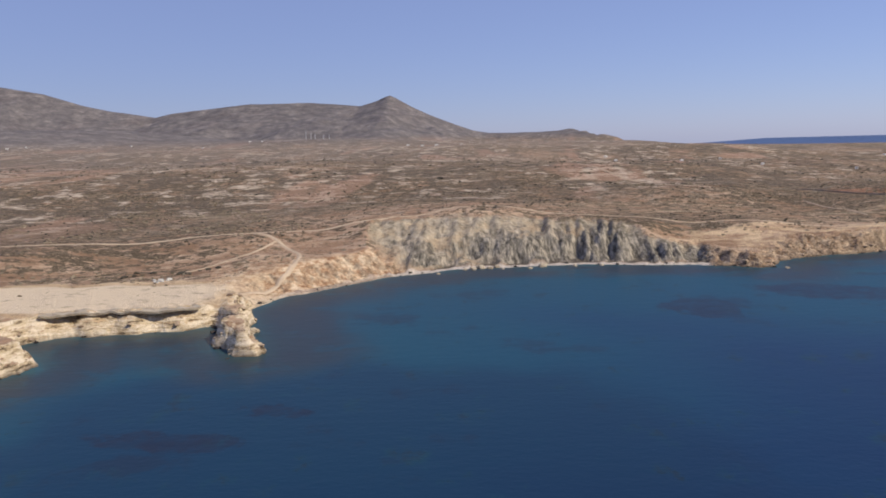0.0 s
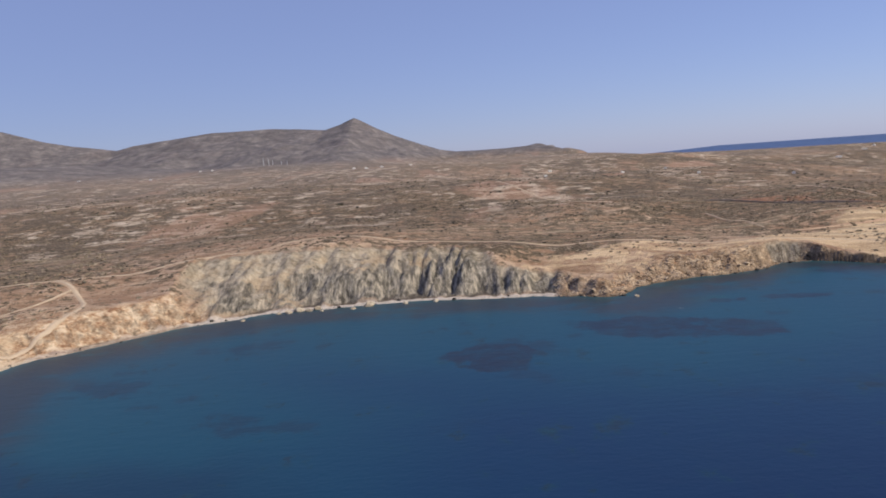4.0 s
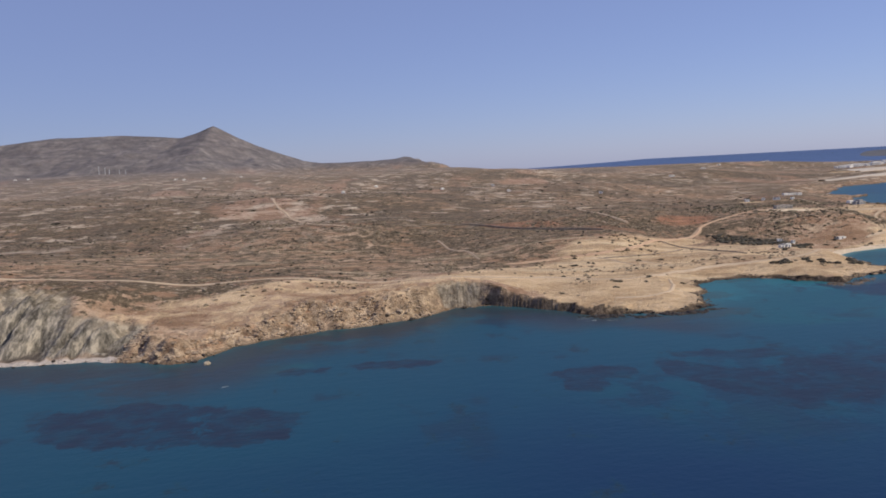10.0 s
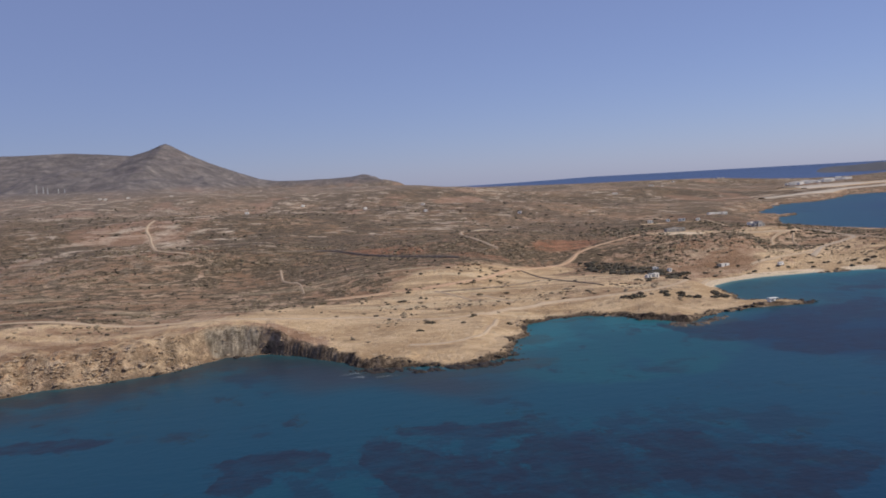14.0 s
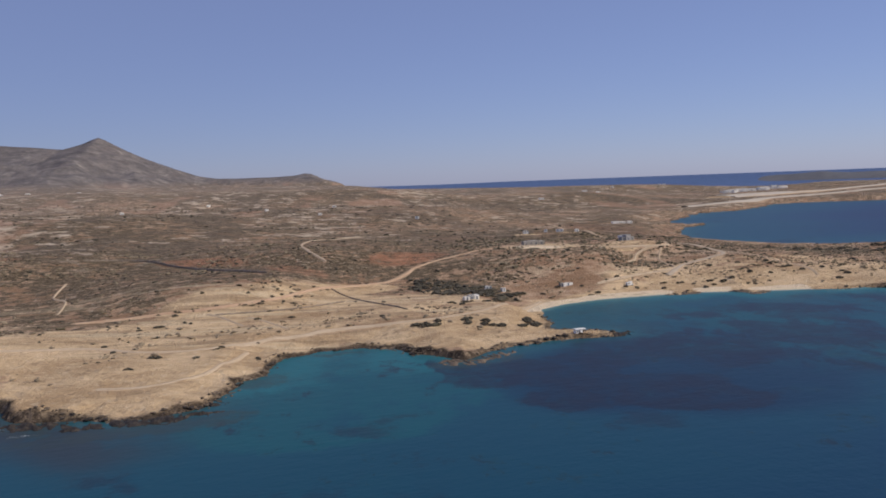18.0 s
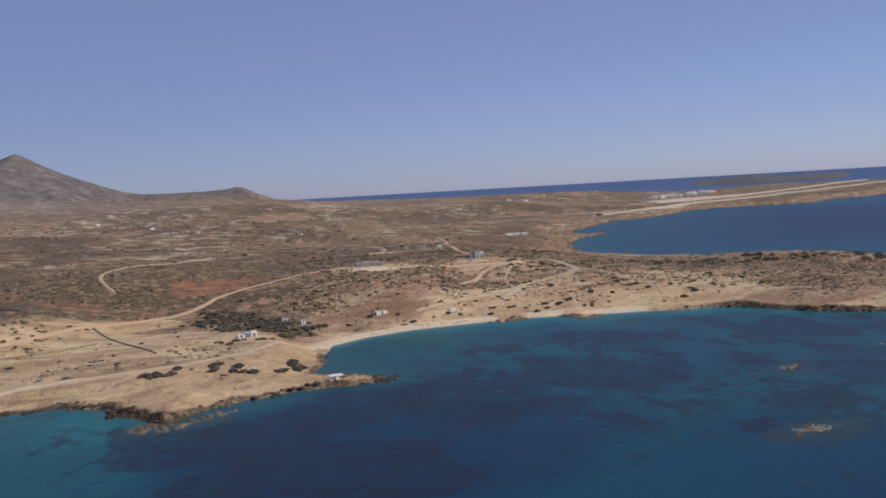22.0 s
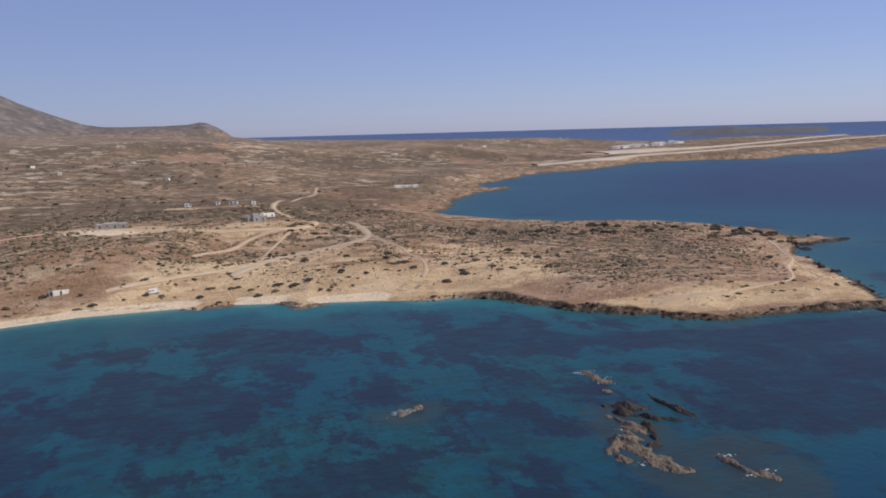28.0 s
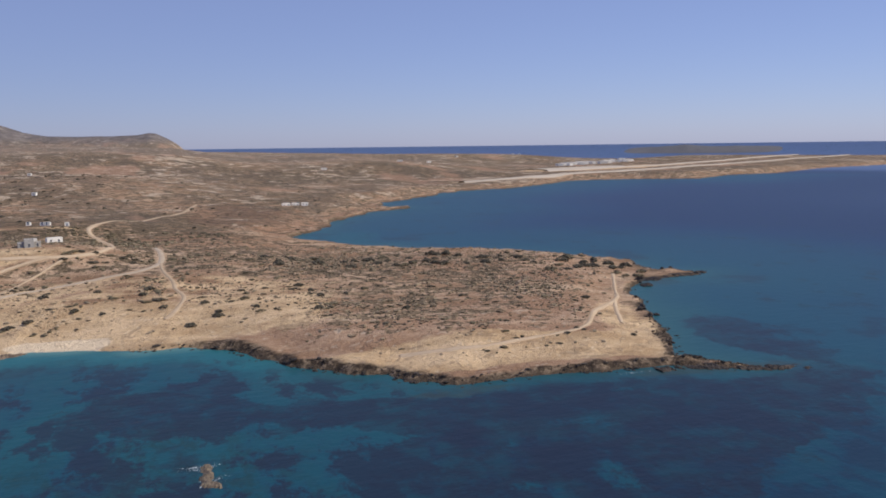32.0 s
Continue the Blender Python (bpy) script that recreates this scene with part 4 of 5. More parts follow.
def opening(parent, x, y, z, w, h, axis, sign, wood, door=False):
    """A window or door set into a wall whose outer face is at x, y; axis is the wall's outward way."""
    def slab(u0, u1, z0, z1, t0, t1):
        lo, hi = sorted((sign * t0, sign * t1))
        return one_box(x + u0, x + u1, y + lo, y + hi, z0, z1, bevel=0) if axis == "y" else one_box(x + lo, x + hi, y + u0, y + u1, z0, z1, bevel=0)
    if door:
        d = part("door", slab(-w / 2, w / 2, z, z + h, -0.1, 0.06), wood, parent)
        part("lintel", slab(-w / 2 - 0.15, w / 2 + 0.15, z + h, z + h + 0.15, -0.1, 0.1), LIME, d)
        return
    f = bmesh.new()
    for u0, u1, z0, z1 in ((-w / 2, -w / 2 + 0.1, z, z + h), (w / 2 - 0.1, w / 2, z, z + h), (-w / 2 + 0.1, w / 2 - 0.1, z, z + 0.1), (-w / 2 + 0.1, w / 2 - 0.1, z + h - 0.1, z + h)):
        lo, hi = sorted((-sign * 0.1, sign * 0.07))
        if axis == "y":
            box(f, x + u0, x + u1, y + lo, y + hi, z0, z1, 0)
        else:
            box(f, x + lo, x + hi, y + u0, y + u1, z0, z1, 0)
    win = part("window", f, wood, parent)
    part("pane", slab(-w / 2 + 0.1, w / 2 - 0.1, z + 0.1, z + h - 0.1, -0.08, 0.02), GLASS, win)
    part("sill", slab(-w / 2 - 0.1, w / 2 + 0.1, z - 0.08, z, -0.05, 0.16), LIME, win)


def building(name, label, category, x, y, turn, blocks, wood=DARKWOOD, group="", size=1.0):
    """blocks: x, y, length, depth, height, wall material; flat roofs with parapets, openings towards the sea side."""
    root = new(name)
    c, s = math.cos(radians(turn)), math.sin(radians(turn))
    low = 1e9
    for bx, by, ln, dp, *_ in blocks:
        for ex in (-1, 1):
            for ey in (-1, 1):
                px, py = bx + ex * ln / 2, by + ey * dp / 2
                low = min(low, float(ground_z(x + c * px - s * py, y + s * px + c * py)[0]))
    root.matrix_world = pose(x, y, low, 0, 0, turn)
    for bx, by, ln, dp, ht, mat in blocks:
        bx, by, ln, dp, ht = bx * size, by * size, ln * size, dp * size, ht * (size + 1) / 2 + 0.4
        part("wall", one_box(bx - ln / 2, bx + ln / 2, by - dp / 2, by + dp / 2, -0.8, ht), mat, root)
        rim = bmesh.new()
        for x0, x1, y0, y1 in ((-ln / 2, ln / 2, -dp / 2, -dp / 2 + 0.3), (-ln / 2, ln / 2, dp / 2 - 0.3, dp / 2), (-ln / 2, -ln / 2 + 0.3, -dp / 2 + 0.3, dp / 2 - 0.3), (ln / 2 - 0.3, ln / 2, -dp / 2 + 0.3, dp / 2 - 0.3)):
            box(rim, bx + x0, bx + x1, by + y0, by + y1, ht, ht + 0.4, 0)
        part("parapet", rim, mat, root)
        part("roof", one_box(bx - ln / 2 + 0.3, bx + ln / 2 - 0.3, by - dp / 2 + 0.3, by + dp / 2 - 0.3, ht - 0.05, ht + 0.12, bevel=0), FELT, root)
        n = max(1, int(ln / 3.8))
        for k in range(n):
            u = bx - ln / 2 + (k + 0.5) * ln / n
            for level in range(max(1, int(ht / 2.9))):
                opening(root, u, by - dp / 2, (0.65 if (k == n // 2 and level == 0) else 1.6) + 2.9 * level, 1.0, 2.05 if (k == n // 2 and level == 0) else 1.15, "y", -1, wood, k == n // 2 and level == 0)
        if dp > 4:
            opening(root, bx + ln / 2, by, 1.6, 1.0, 1.15, "x", 1, wood)
    return tagged(root, label, category, group)


building("house", "white flat-roofed house with a low grey wing among dark bushes", "house", 651, 724, 10, [(-4.2, -0.6, 4.2, 4, 2.3, LIME), (0.2, 0.8, 4.6, 4.8, 2.9, RENDER_GREY), (4.4, 0.5, 4.0, 4.2, 3.0, LIME)], BLUEWOOD, size=0.8)
building("house", "small white flat-roofed house behind dark bushes", "house", 675, 769, -6, [(0, 0, 4.6, 4, 2.7, LIME), (3.4, 0.6, 2.2, 3.2, 2.3, LIME)], BLUEWOOD, size=0.65)
building("cottage", "low white cottage beside a scrubby plot", "house", 685, 765, 20, [(0, 0, 3.6, 3.2, 2.2, LIME)], BLUEWOOD, size=0.75)
building("beach_hut", "low whitewashed beach hut at the back of the sand", "hut", 734, 771, 8, [(0, 0, 8.5, 3.6, 1.9, LIME), (-5.4, 0.3, 2.4, 3, 1.5, CONCRETE)], DARKWOOD, size=0.85)
building("villa", "grey two-storey villa with white annexes and flat roofs", "house", 838, 886, 12, [(0, 0, 6, 6, 4.8, RENDER_GREY), (-5.0, 1, 4, 5, 2.8, RENDER_GREY), (5.2, 0, 4.4, 5, 2.8, CONCRETE), (3, 6.5, 5, 5, 4.0, LIME)], DARKWOOD, size=0.85)
building("annexe", "low white building beside the villa", "house", 848, 912, 20, [(0, 0, 9, 4.5, 3.0, LIME)], DARKWOOD)
building("unfinished_house", "long unfinished concrete building on a levelled pad", "building", 748, 878, 4, [(-7.5, 0, 5, 6, 3.0, CONCRETE), (0, 0.4, 9.8, 6.5, 3.4, CONCRETE), (8.2, 0, 6, 6, 3.0, CONCRETE)], DARKWOOD, size=0.88)
building("house", "white flat-roofed house on the hillside", "house", 791, 1018, 0, [(0, 0, 4.4, 4, 2.4, LIME), (3.4, 0, 2.4, 3, 1.9, LIME)], BLUEWOOD, "white hillside houses", 0.75)
building("house", "long low white house on the hillside", "house", 816, 1024, -8, [(0, 0, 4.0, 3.4, 2.0, LIME)], BLUEWOOD, "white hillside houses", 0.75)
building("house", "row of low white rooms on the hillside", "house", 829, 1016, -14, [(-3.6, 0.8, 4, 3, 1.8, LIME), (1.2, 0, 5.6, 3, 2.0, LIME)], BLUEWOOD, "white hillside houses", 0.75)
building("house", "square white house on the hillside", "house", 844, 1009, 6, [(0, 0, 4.4, 4, 2.6, LIME)], BLUEWOOD, "white hillside houses", 0.75)
building("warehouse", "long low white farm buildings in a dry field", "building", 1062, 1342, 0, [(-12, 0, 10, 6, 3.4, LIME), (0, 2, 9, 6, 3.0, LIME), (11, 0, 8, 5, 3.2, LIME)])

rnd = random.Random(4)
for k in range(30):
    big = rnd.random()
    building("airport_building", "distant white airport building with flat roof", "building", 2170 + k * 16 + rnd.uniform(-8, 8), 2740 + k * 11 + rnd.uniform(-40, 40), rnd.uniform(-20, 20),
             [(0, 0, 14 + 20 * big, 12, 6 + 4 * big, LIME)], DARKWOOD, "airport buildings")
for x, y in ((2440, 3640), (2470, 3690), (2500, 3720), (2380, 3560), (1980, 3300), (1740, 2920), (1560, 2620), (1240, 2180)):
    building("far_house", "distant white house on the plain", "house", x + rnd.uniform(-20, 20), y + rnd.uniform(-20, 20), rnd.uniform(-25, 25), [(0, 0, 9 + rnd.uniform(0, 6), 8, 4, LIME)], DARKWOOD, "far houses")
for x, y, z in ((-60, 2260, 12), (-20, 2330, 14), (-110, 2420, 12), (-1640, 2800, 16), (-1600, 2840, 14), (-1560, 2900, 12), (-900, 2900, 13), (-760, 3050, 13), (-700, 3000, 12),
                (-1250, 3100, 12), (60, 2500, 12), (540, 1750, 9), (620, 1500, 8), (760, 1420, 8), (330, 1480, 8), (680, 1900, 10), (420, 2000, 10)):
    building("far_house", "distant white house on the slopes below the mountain", "house", x, y, rnd.uniform(-25, 25), [(0, 0, z * 0.65, z * 0.45, 3.0, LIME)], DARKWOOD, "far houses")


# ---- hut on the spit, with a flat canopy ----
def spit_hut(x, y, turn):
    root = new("shelter")
    root.matrix_world = pose(x, y, float(ground_z(x, y)[0]) - 0.1, 0, 0, turn)
    part("wall", one_box(-2.6, 1.2, -1.3, 1.3, -0.5, 2.3), LIME, root)
    part("canopy", one_box(-2.9, 3.2, -1.6, 1.6, 2.3, 2.5), LIME, root)
    for px, py in ((2.9, -1.3), (2.9, 1.3)):
        part("post", one_box(px - 0.08, px + 0.08, py - 0.08, py + 0.08, -0.5, 2.3, bevel=0), DARKWOOD, root)
    opening(root, -0.6, -1.3, 0.05, 0.9, 2.0, "y", -1, DARKWOOD, True)
    opening(root, -1.8, -1.3, 1.0, 0.8, 0.8, "y", -1, DARKWOOD)
    return tagged(root, "small whitewashed shelter on the rocky spit", "hut")


spit_hut(683, 633, 6)


# ---- camper van parked on the sand ----
def camper_van(x, y, turn):
    root = new("camper_van")
    root.matrix_world = pose(x, y, float(ground_z(x, y)[0]) + 0.02, 0, 0, turn)
    part("body", one_box(-2.6, 1.6, -1.0, 1.0, 0.35, 2.55, bevel=0.14), LIME, root)
    part("cab", one_box(1.58, 2.7, -0.95, 0.95, 0.35, 1.55, bevel=0.18), LIME, root)
    part("roof_pod", one_box(-0.6, 2.2, -0.85, 0.85, 2.5, 2.85, bevel=0.12), LIME, root)
    part("windscreen", one_box(1.55, 1.72, -0.8, 0.8, 1.5, 2.3, bevel=0.03), GLASS, root)
    part("bumper", one_box(2.68, 2.8, -0.9, 0.9, 0.35, 0.6, bevel=0.03), CONCRETE, root)
    for px in (-1.8, -0.4):
        part("window", one_box(px - 0.45, px + 0.45, -1.03, -0.97, 1.5, 2.1, bevel=0), GLASS, root)
    for px in (-1.7, 1.75):
        for py in (-0.9, 0.9):
            bm = bmesh.new()
            bmesh.ops.create_cone(bm, cap_ends=True, segments=16, radius1=0.34, radius2=0.34, depth=0.24, matrix=Matrix.Translation((px, py, 0.34)) @ Euler((math.pi / 2, 0, 0)).to_matrix().to_4x4())
            wheel = part("wheel", bm, DARKWOOD, root)
            bm = bmesh.new()
            bmesh.ops.create_cone(bm, cap_ends=True, segments=12, radius1=0.19, radius2=0.19, depth=0.27, matrix=Matrix.Translation((px, py, 0.34)) @ Euler((math.pi / 2, 0, 0)).to_matrix().to_4x4())
            part("rim", bm, STEEL, wheel)
    return tagged(root, "small white camper van parked behind the beach", "van")


camper_van(778, 764, 12)


# ---- masts on the mountain ----
def mast(x, y, high):
    root = new("mast")
    root.matrix_world = pose(x, y, float(ground_z(x, y)[0]) - 1)
    bm = bmesh.new()
    bmesh.ops.create_cone(bm, cap_ends=True, segments=10, radius1=1.7, radius2=1.1, depth=high, matrix=Matrix.Translation((0, 0, high / 2)))
    part("tower", bm, STEEL, root)
    part("base", one_box(-5, 5, -5, 5, -2, 4), CONCRETE, root)
    part("cap", one_box(-1.4, 1.4, -1.4, 1.4, high, high + 2.5), STEEL, root)
    return tagged(root, "tall white mast on the mountain slope", "mast", "mountain masts")


for x, y, hgt in ((-640, 3630, 40), (-618, 3640, 34), (-596, 3622, 25), (-560, 3640, 20), (-530, 3620, 20)):
    mast(x, y, hgt)

# ---- rocks ----
def rock_mesh(name, seed, mat, flat=0.55, sub=3):
    bm = bmesh.new()
    bmesh.ops.create_icosphere(bm, subdivisions=sub, radius=1.0)
    for v in bm.verts:
        n = noise.fractal(v.co * 1.3 + Vector((seed * 7.1, seed * 3.3, 0)), 1.0, 2.0, 5)
        k = 1 + 0.42 * n + 0.22 * abs(noise.noise(v.co * 4 + Vector((0, seed, 0))))
        v.co = Vector((v.co.x * k, v.co.y * k, v.co.z * flat * k))
        v.co.z = round(v.co.z * 7) / 7 * 0.6 + v.co.z * 0.4
    me = bpy.data.meshes.new(name)
    bm.to_mesh(me)
    bm.free()
    me.materials.append(mat)
    return me



def rock(name, me, x, y, lx, ly, h, turn, label, group="", z=None):
    ob = new(name, me)
    ob.matrix_world = pose(x, y, (0 if z is None else z) - h * 0.05, 0, 0, turn) @ Matrix.Diagonal((lx * 0.44, ly * 0.44, h * 1.5, 1))
    return tagged(ob, label, "rock", group)


def islet(name, x0, x1, y0, y1, humps, mat, label, seed, res=0.6, lift=0.0):
    """A jagged outcrop standing out of the sea: ridged strata under a few humps (east, north, half length, half width, height, turn)."""
    nx, ny = int((x1 - x0) / res), int((y1 - y0) / res)
    X, Y = np.meshgrid(np.linspace(x0, x1, nx), np.linspace(y0, y1, ny))
    x, y = X.ravel(), Y.ravel()
    h = np.full(len(x), -1.2)
    for cx, cy, a, bb, hh, turn in humps:
        c, s = math.cos(radians(turn)), math.sin(radians(turn))
        u, v = ((x - cx) * c + (y - cy) * s) / a, (-(x - cx) * s + (y - cy) * c) / bb
        h = np.maximum(h, hh * (1.15 - (u * u + v * v) ** 0.7) - 0.3 * (u * u + v * v > 1.3))
    c, s = math.cos(radians(-75)), math.sin(radians(-75))
    strata = 1 - 2 * np.abs(fbm(x * c + y * s, (-x * s + y * c) * 2.6, 9, 4, seed))
    h = h + strata * 0.95 - 0.35 + fbm(x, y, 2.4, 2, seed + 5) * 0.5 + lift
    q = sheet(nx, ny)
    q = q[(h[q] > -0.25).any(1)]
    used = np.unique(q)
    idx = np.full(len(x), -1)
    idx[used] = np.arange(len(used))
    me = mesh_of(name, np.stack([x[used], y[used], np.maximum(h[used], -0.6)], 1), idx[q], mat, smooth=False)
    return tagged(new(name, me), label, "rock", "offshore rocks")


islet("islet", 900, 945, 520, 570, [(920.5, 544.5, 6.2, 2.4, 1.9, -38), (917.5, 540.5, 3.4, 2.2, 1.5, -59), (923.5, 534.5, 7.6, 1.5, 1.1, -39)], REEF_ROCK, "jagged dark rocky islet awash in the sea", 301, 0.45, -0.35)
islet("islet", 900, 945, 500, 560, [(918.0, 527.0, 6.8, 1.6, 1.2, -108), (913.5, 517.5, 2.1, 1.4, 1.0, -18)], REEF_ROCK, "dark broken rock in the middle of the islet", 302, 0.45, -0.3)
islet("islet", 915, 960, 520, 580, [(932.5, 546.5, 6.0, 1.1, 1.0, -85), (934.0, 536.0, 6.6, 1.3, 1.2, -81)], REEF_ROCK, "thin dark ridge of rock beside the islet", 303, 0.45, -0.3)
islet("islet", 895, 945, 490, 560, [(909.0, 521.0, 8.6, 3.2, 0.9, -97), (909.5, 507.5, 6.5, 3.0, 0.6, -66)], RAMP_ROCK, "low tan rock ramp of the islet", 304, 0.5, -0.25)
islet("islet", 890, 935, 500, 555, [(914, 532, 8, 2.6, 0.5, -70), (904.0, 521.5, 6.5, 2.2, 1.3, 48), (901.0, 513.0, 2.7, 2.2, 0.9, -27)], BROWN_ROCK, "brown broken rock at the foot of the tan ramp", 315, 0.45, -0.3)
islet("reef", 895, 950, 555, 610, [(925.5, 574.5, 7.0, 1.6, 0.5, -94), (927.5, 566.5, 3.4, 1.3, 0.35, -31), (923.0, 558.5, 2.3, 1.3, 0.35, -56)], RAMP_ROCK, "low pale reef awash north of the islet", 305, 0.5, -0.3)
islet("reef", 905, 965, 480, 540, [(925.0, 502.0, 3.7, 1.5, 0.5, -72), (927.0, 495.0, 5.0, 1.6, 0.45, -63)], BROWN_ROCK, "low reef awash beside the islet", 316, 0.5, -0.25)
islet("reef", 840, 880, 540, 580, [(859.0, 564.0, 7.2, 1.6, 0.3, 27)], RAMP_ROCK, "small reef breaking the water", 306, 0.5, -0.3)
islet("reef", 845, 909, 454, 497, [(862.0, 474.0, 6.6, 2.4, 0.6, -9), (861.5, 468.5, 6.2, 2.6, 0.6, -15), (893.5, 483.0, 4.0, 1.4, 0.3, 0)], BROWN_ROCK, "brown reef with white breaking water", 317, 0.5, -0.25)
islet("reef", 796, 824, 486, 510, [(809, 498, 6, 3, 0.35, 10)], RAMP_ROCK, "small reef with white breaking water", 307, 0.6, -0.35)
islet("reef", 598, 646, 582, 618, [(618, 600, 9, 5, 0.5, 30), (609, 604, 9, 5, 0.5, 60), (627, 605, 8, 3.5, 0.4, 10), (634, 610, 8, 3, 0.35, 20)], BROWN_ROCK, "brown rock flats off the sandy point", 308, 0.6, -0.4)
islet("reef", 428, 512, 540, 576, [(446, 563, 11, 3.5, 0.35, -20), (470, 556, 12, 3, 0.3, 6), (492, 556, 12, 3, 0.3, 10), (504, 572, 6, 4, 0.3, 60)], REEF_ROCK, "dark rock ledge awash below the sandy platform", 309)
islet("reef", 1084, 1140, 586, 622, [(1106, 606, 12, 3.5, 0.7, -20), (1122, 598, 12, 2.2, 0.4, -18), (1085, 609, 8, 2.5, 0.4, 0)], REEF_ROCK, "dark rock tongue off the cape", 310)
islet("reef", 1170, 1250, 752, 800, [(1190, 772, 8, 4, 0.6, 10), (1215, 778, 12, 4, 0.7, 4), (1234, 781, 6, 3, 0.6, 20), (1178, 756, 5, 3, 0.5, 60)], REEF_ROCK, "dark broken rocks at the cape's far corner", 311)
islet("reef", 684, 716, 620, 644, [(698, 628, 9, 3, 0.6, 0), (706, 631, 5, 2, 0.4, 20), (690, 641, 7, 2, 0.4, -20)], REEF_ROCK, "dark rocks round the spit", 312)
islet("reef", 790, 822, 726, 744, [(801, 736, 8, 2.4, 0.7, -6), (811, 735, 6, 2.0, 0.6, 10)], BROWN_ROCK, "brown rock outcrop at the water's edge of the beach", 313, 0.6, -0.1)
islet("reef", 834, 868, 708, 738, [(843, 727, 9, 3.0, 1.2, -50), (851, 719, 9, 3.0, 1.0, 20)], BROWN_ROCK, "brown rocky knob between beach coves", 314, 0.6, -0.1)
BLOCKS = [rock_mesh("boulder", s, PALE_ROCK, 0.8, 3) for s in (6, 7)]
fallen = "fallen pale boulder at the foot of the cliff"
for k, (x, y, size, h) in enumerate(((72, 567, 7, 2.4), (62, 560, 4, 1.0), (96, 566, 4, 1.4), (20, 562, 6, 1.8), (26, 566, 7, 2.2), (33, 564, 5, 1.6), (38, 568, 6, 1.9), (42, 560, 3, 0.8),
                                     (14, 560, 4, 1.2), (-6, 545, 3, 0.9), (116, 566, 4, 1.3), (240, 533, 4, 1.0))):
    rock("boulder", BLOCKS[k % 2], x, y, size, size * 0.8, h, 40 * k, fallen, "fallen boulders")
STACK = [rock_mesh("crag", s, PALE_ROCK, 0.9, 5) for s in (8, 9)]
for me in STACK:
    for v in me.vertices:
        k = noise.fractal(v.co * 5, 0.9, 2.1, 4)
        v.co += Vector((v.co.x * 0.16 * k, v.co.y * 0.16 * k, 0.05 * k))
        v.co.z = min(v.co.z, 0.62 + 0.06 * k)
crag = "pale blocky limestone crag at the tip of the plateau"
for k, (x, y, lx, ly, h) in enumerate(((-94, 343, 17, 13, 6.5), (-99, 356, 13, 13, 7.5), (-106, 371, 15, 14, 8.5), (-112, 388, 16, 16, 9.0), (-119, 402, 18, 14, 9.5), (-100, 382, 9, 9, 5))):
    rock("crag", STACK[k % 2], x, y, lx * 0.78, ly * 0.85, h * 0.44, 35 * k, crag, "limestone crags")

# ---- loose stones of the shore, foam and scrub, too many to count ----
ICO = bmesh.new()
bmesh.ops.create_icosphere(ICO, subdivisions=1, radius=1.0)
ICO_V = np.array([v.co[:] for v in ICO.verts])
ICO_F = np.array([[v.index for v in f.verts] for f in ICO.faces])
ICO.free()


def many(name, mat, x, y, z, wide, tall, label, category, rough=0.35, seed=1, sink=0.2):
    """Lumps scattered over the ground, joined in one mesh."""
    rng = np.random.RandomState(seed)
    n, m = len(x), len(ICO_V)
    v = ICO_V[None] * (1 + rough * rng.uniform(-1, 1, (n, m, 1)))
    a = rng.uniform(0, 6.28, n)
    c, s = np.cos(a)[:, None], np.sin(a)[:, None]
    e = rng.uniform(0.7, 1.35, n)[:, None]
    vx, vy = v[..., 0] * e, v[..., 1] / e
    out = np.stack([x[:, None] + (vx * c - vy * s) * wide[:, None], y[:, None] + (vx * s + vy * c) * wide[:, None],
                    z[:, None] + (v[..., 2] + 1 - 2 * sink) * tall[:, None]], -1)
    faces = (ICO_F[None] + (np.arange(n) * m)[:, None, None]).reshape(-1, 3)
    me = mesh_of(name, out.reshape(-1, 3), faces, mat, smooth=False)
    return tagged(new(name, me), label, category, kind="stuff")


def scatter(n, x0, x1, y0, y1, seed):
    rng = np.random.RandomState(seed)
    x, y = rng.uniform(x0, x1, n), rng.uniform(y0, y1, n)
    kinds = np.stack([on_sheet(np.ascontiguousarray(GK[:, k]), x, y) for k in range(5)], 1)
    return x, y, (on_sheet(GZ, x, y), on_sheet(GD, x, y), on_sheet(GS, x, y), None, kinds), rng.uniform(0, 1, n), rng


# shore rubble
x, y, L, r, rng = scatter(60000, -240, 1250, 300, 960, 11)
h, d, kind = L[0], L[1], L[4]
ok = (d > -2.5) & (d < 4 + 5 * (kind[:, 3] > 1.6)) & (r < kind[:, 3] * 0.5) & (kind[:, 3] > 0.5)
x, y, h, r2 = x[ok], y[ok], h[ok], rng.uniform(0, 1, ok.sum())
east = (x > 385) | (h < 1.0)
for sel, mat, label, sd in ((east, REEF_ROCK, "dark broken rocks along the waterline", 12), (~east, TAN_ROCK, "tan broken rocks on the cliff foot", 13)):
    wide = 0.35 + 1.6 * r2[sel] ** 4
    many("shore_rocks", mat, x[sel], y[sel], np.maximum(h[sel], -0.3), wide, wide * 0.55, label, "rocks", 0.4, sd)
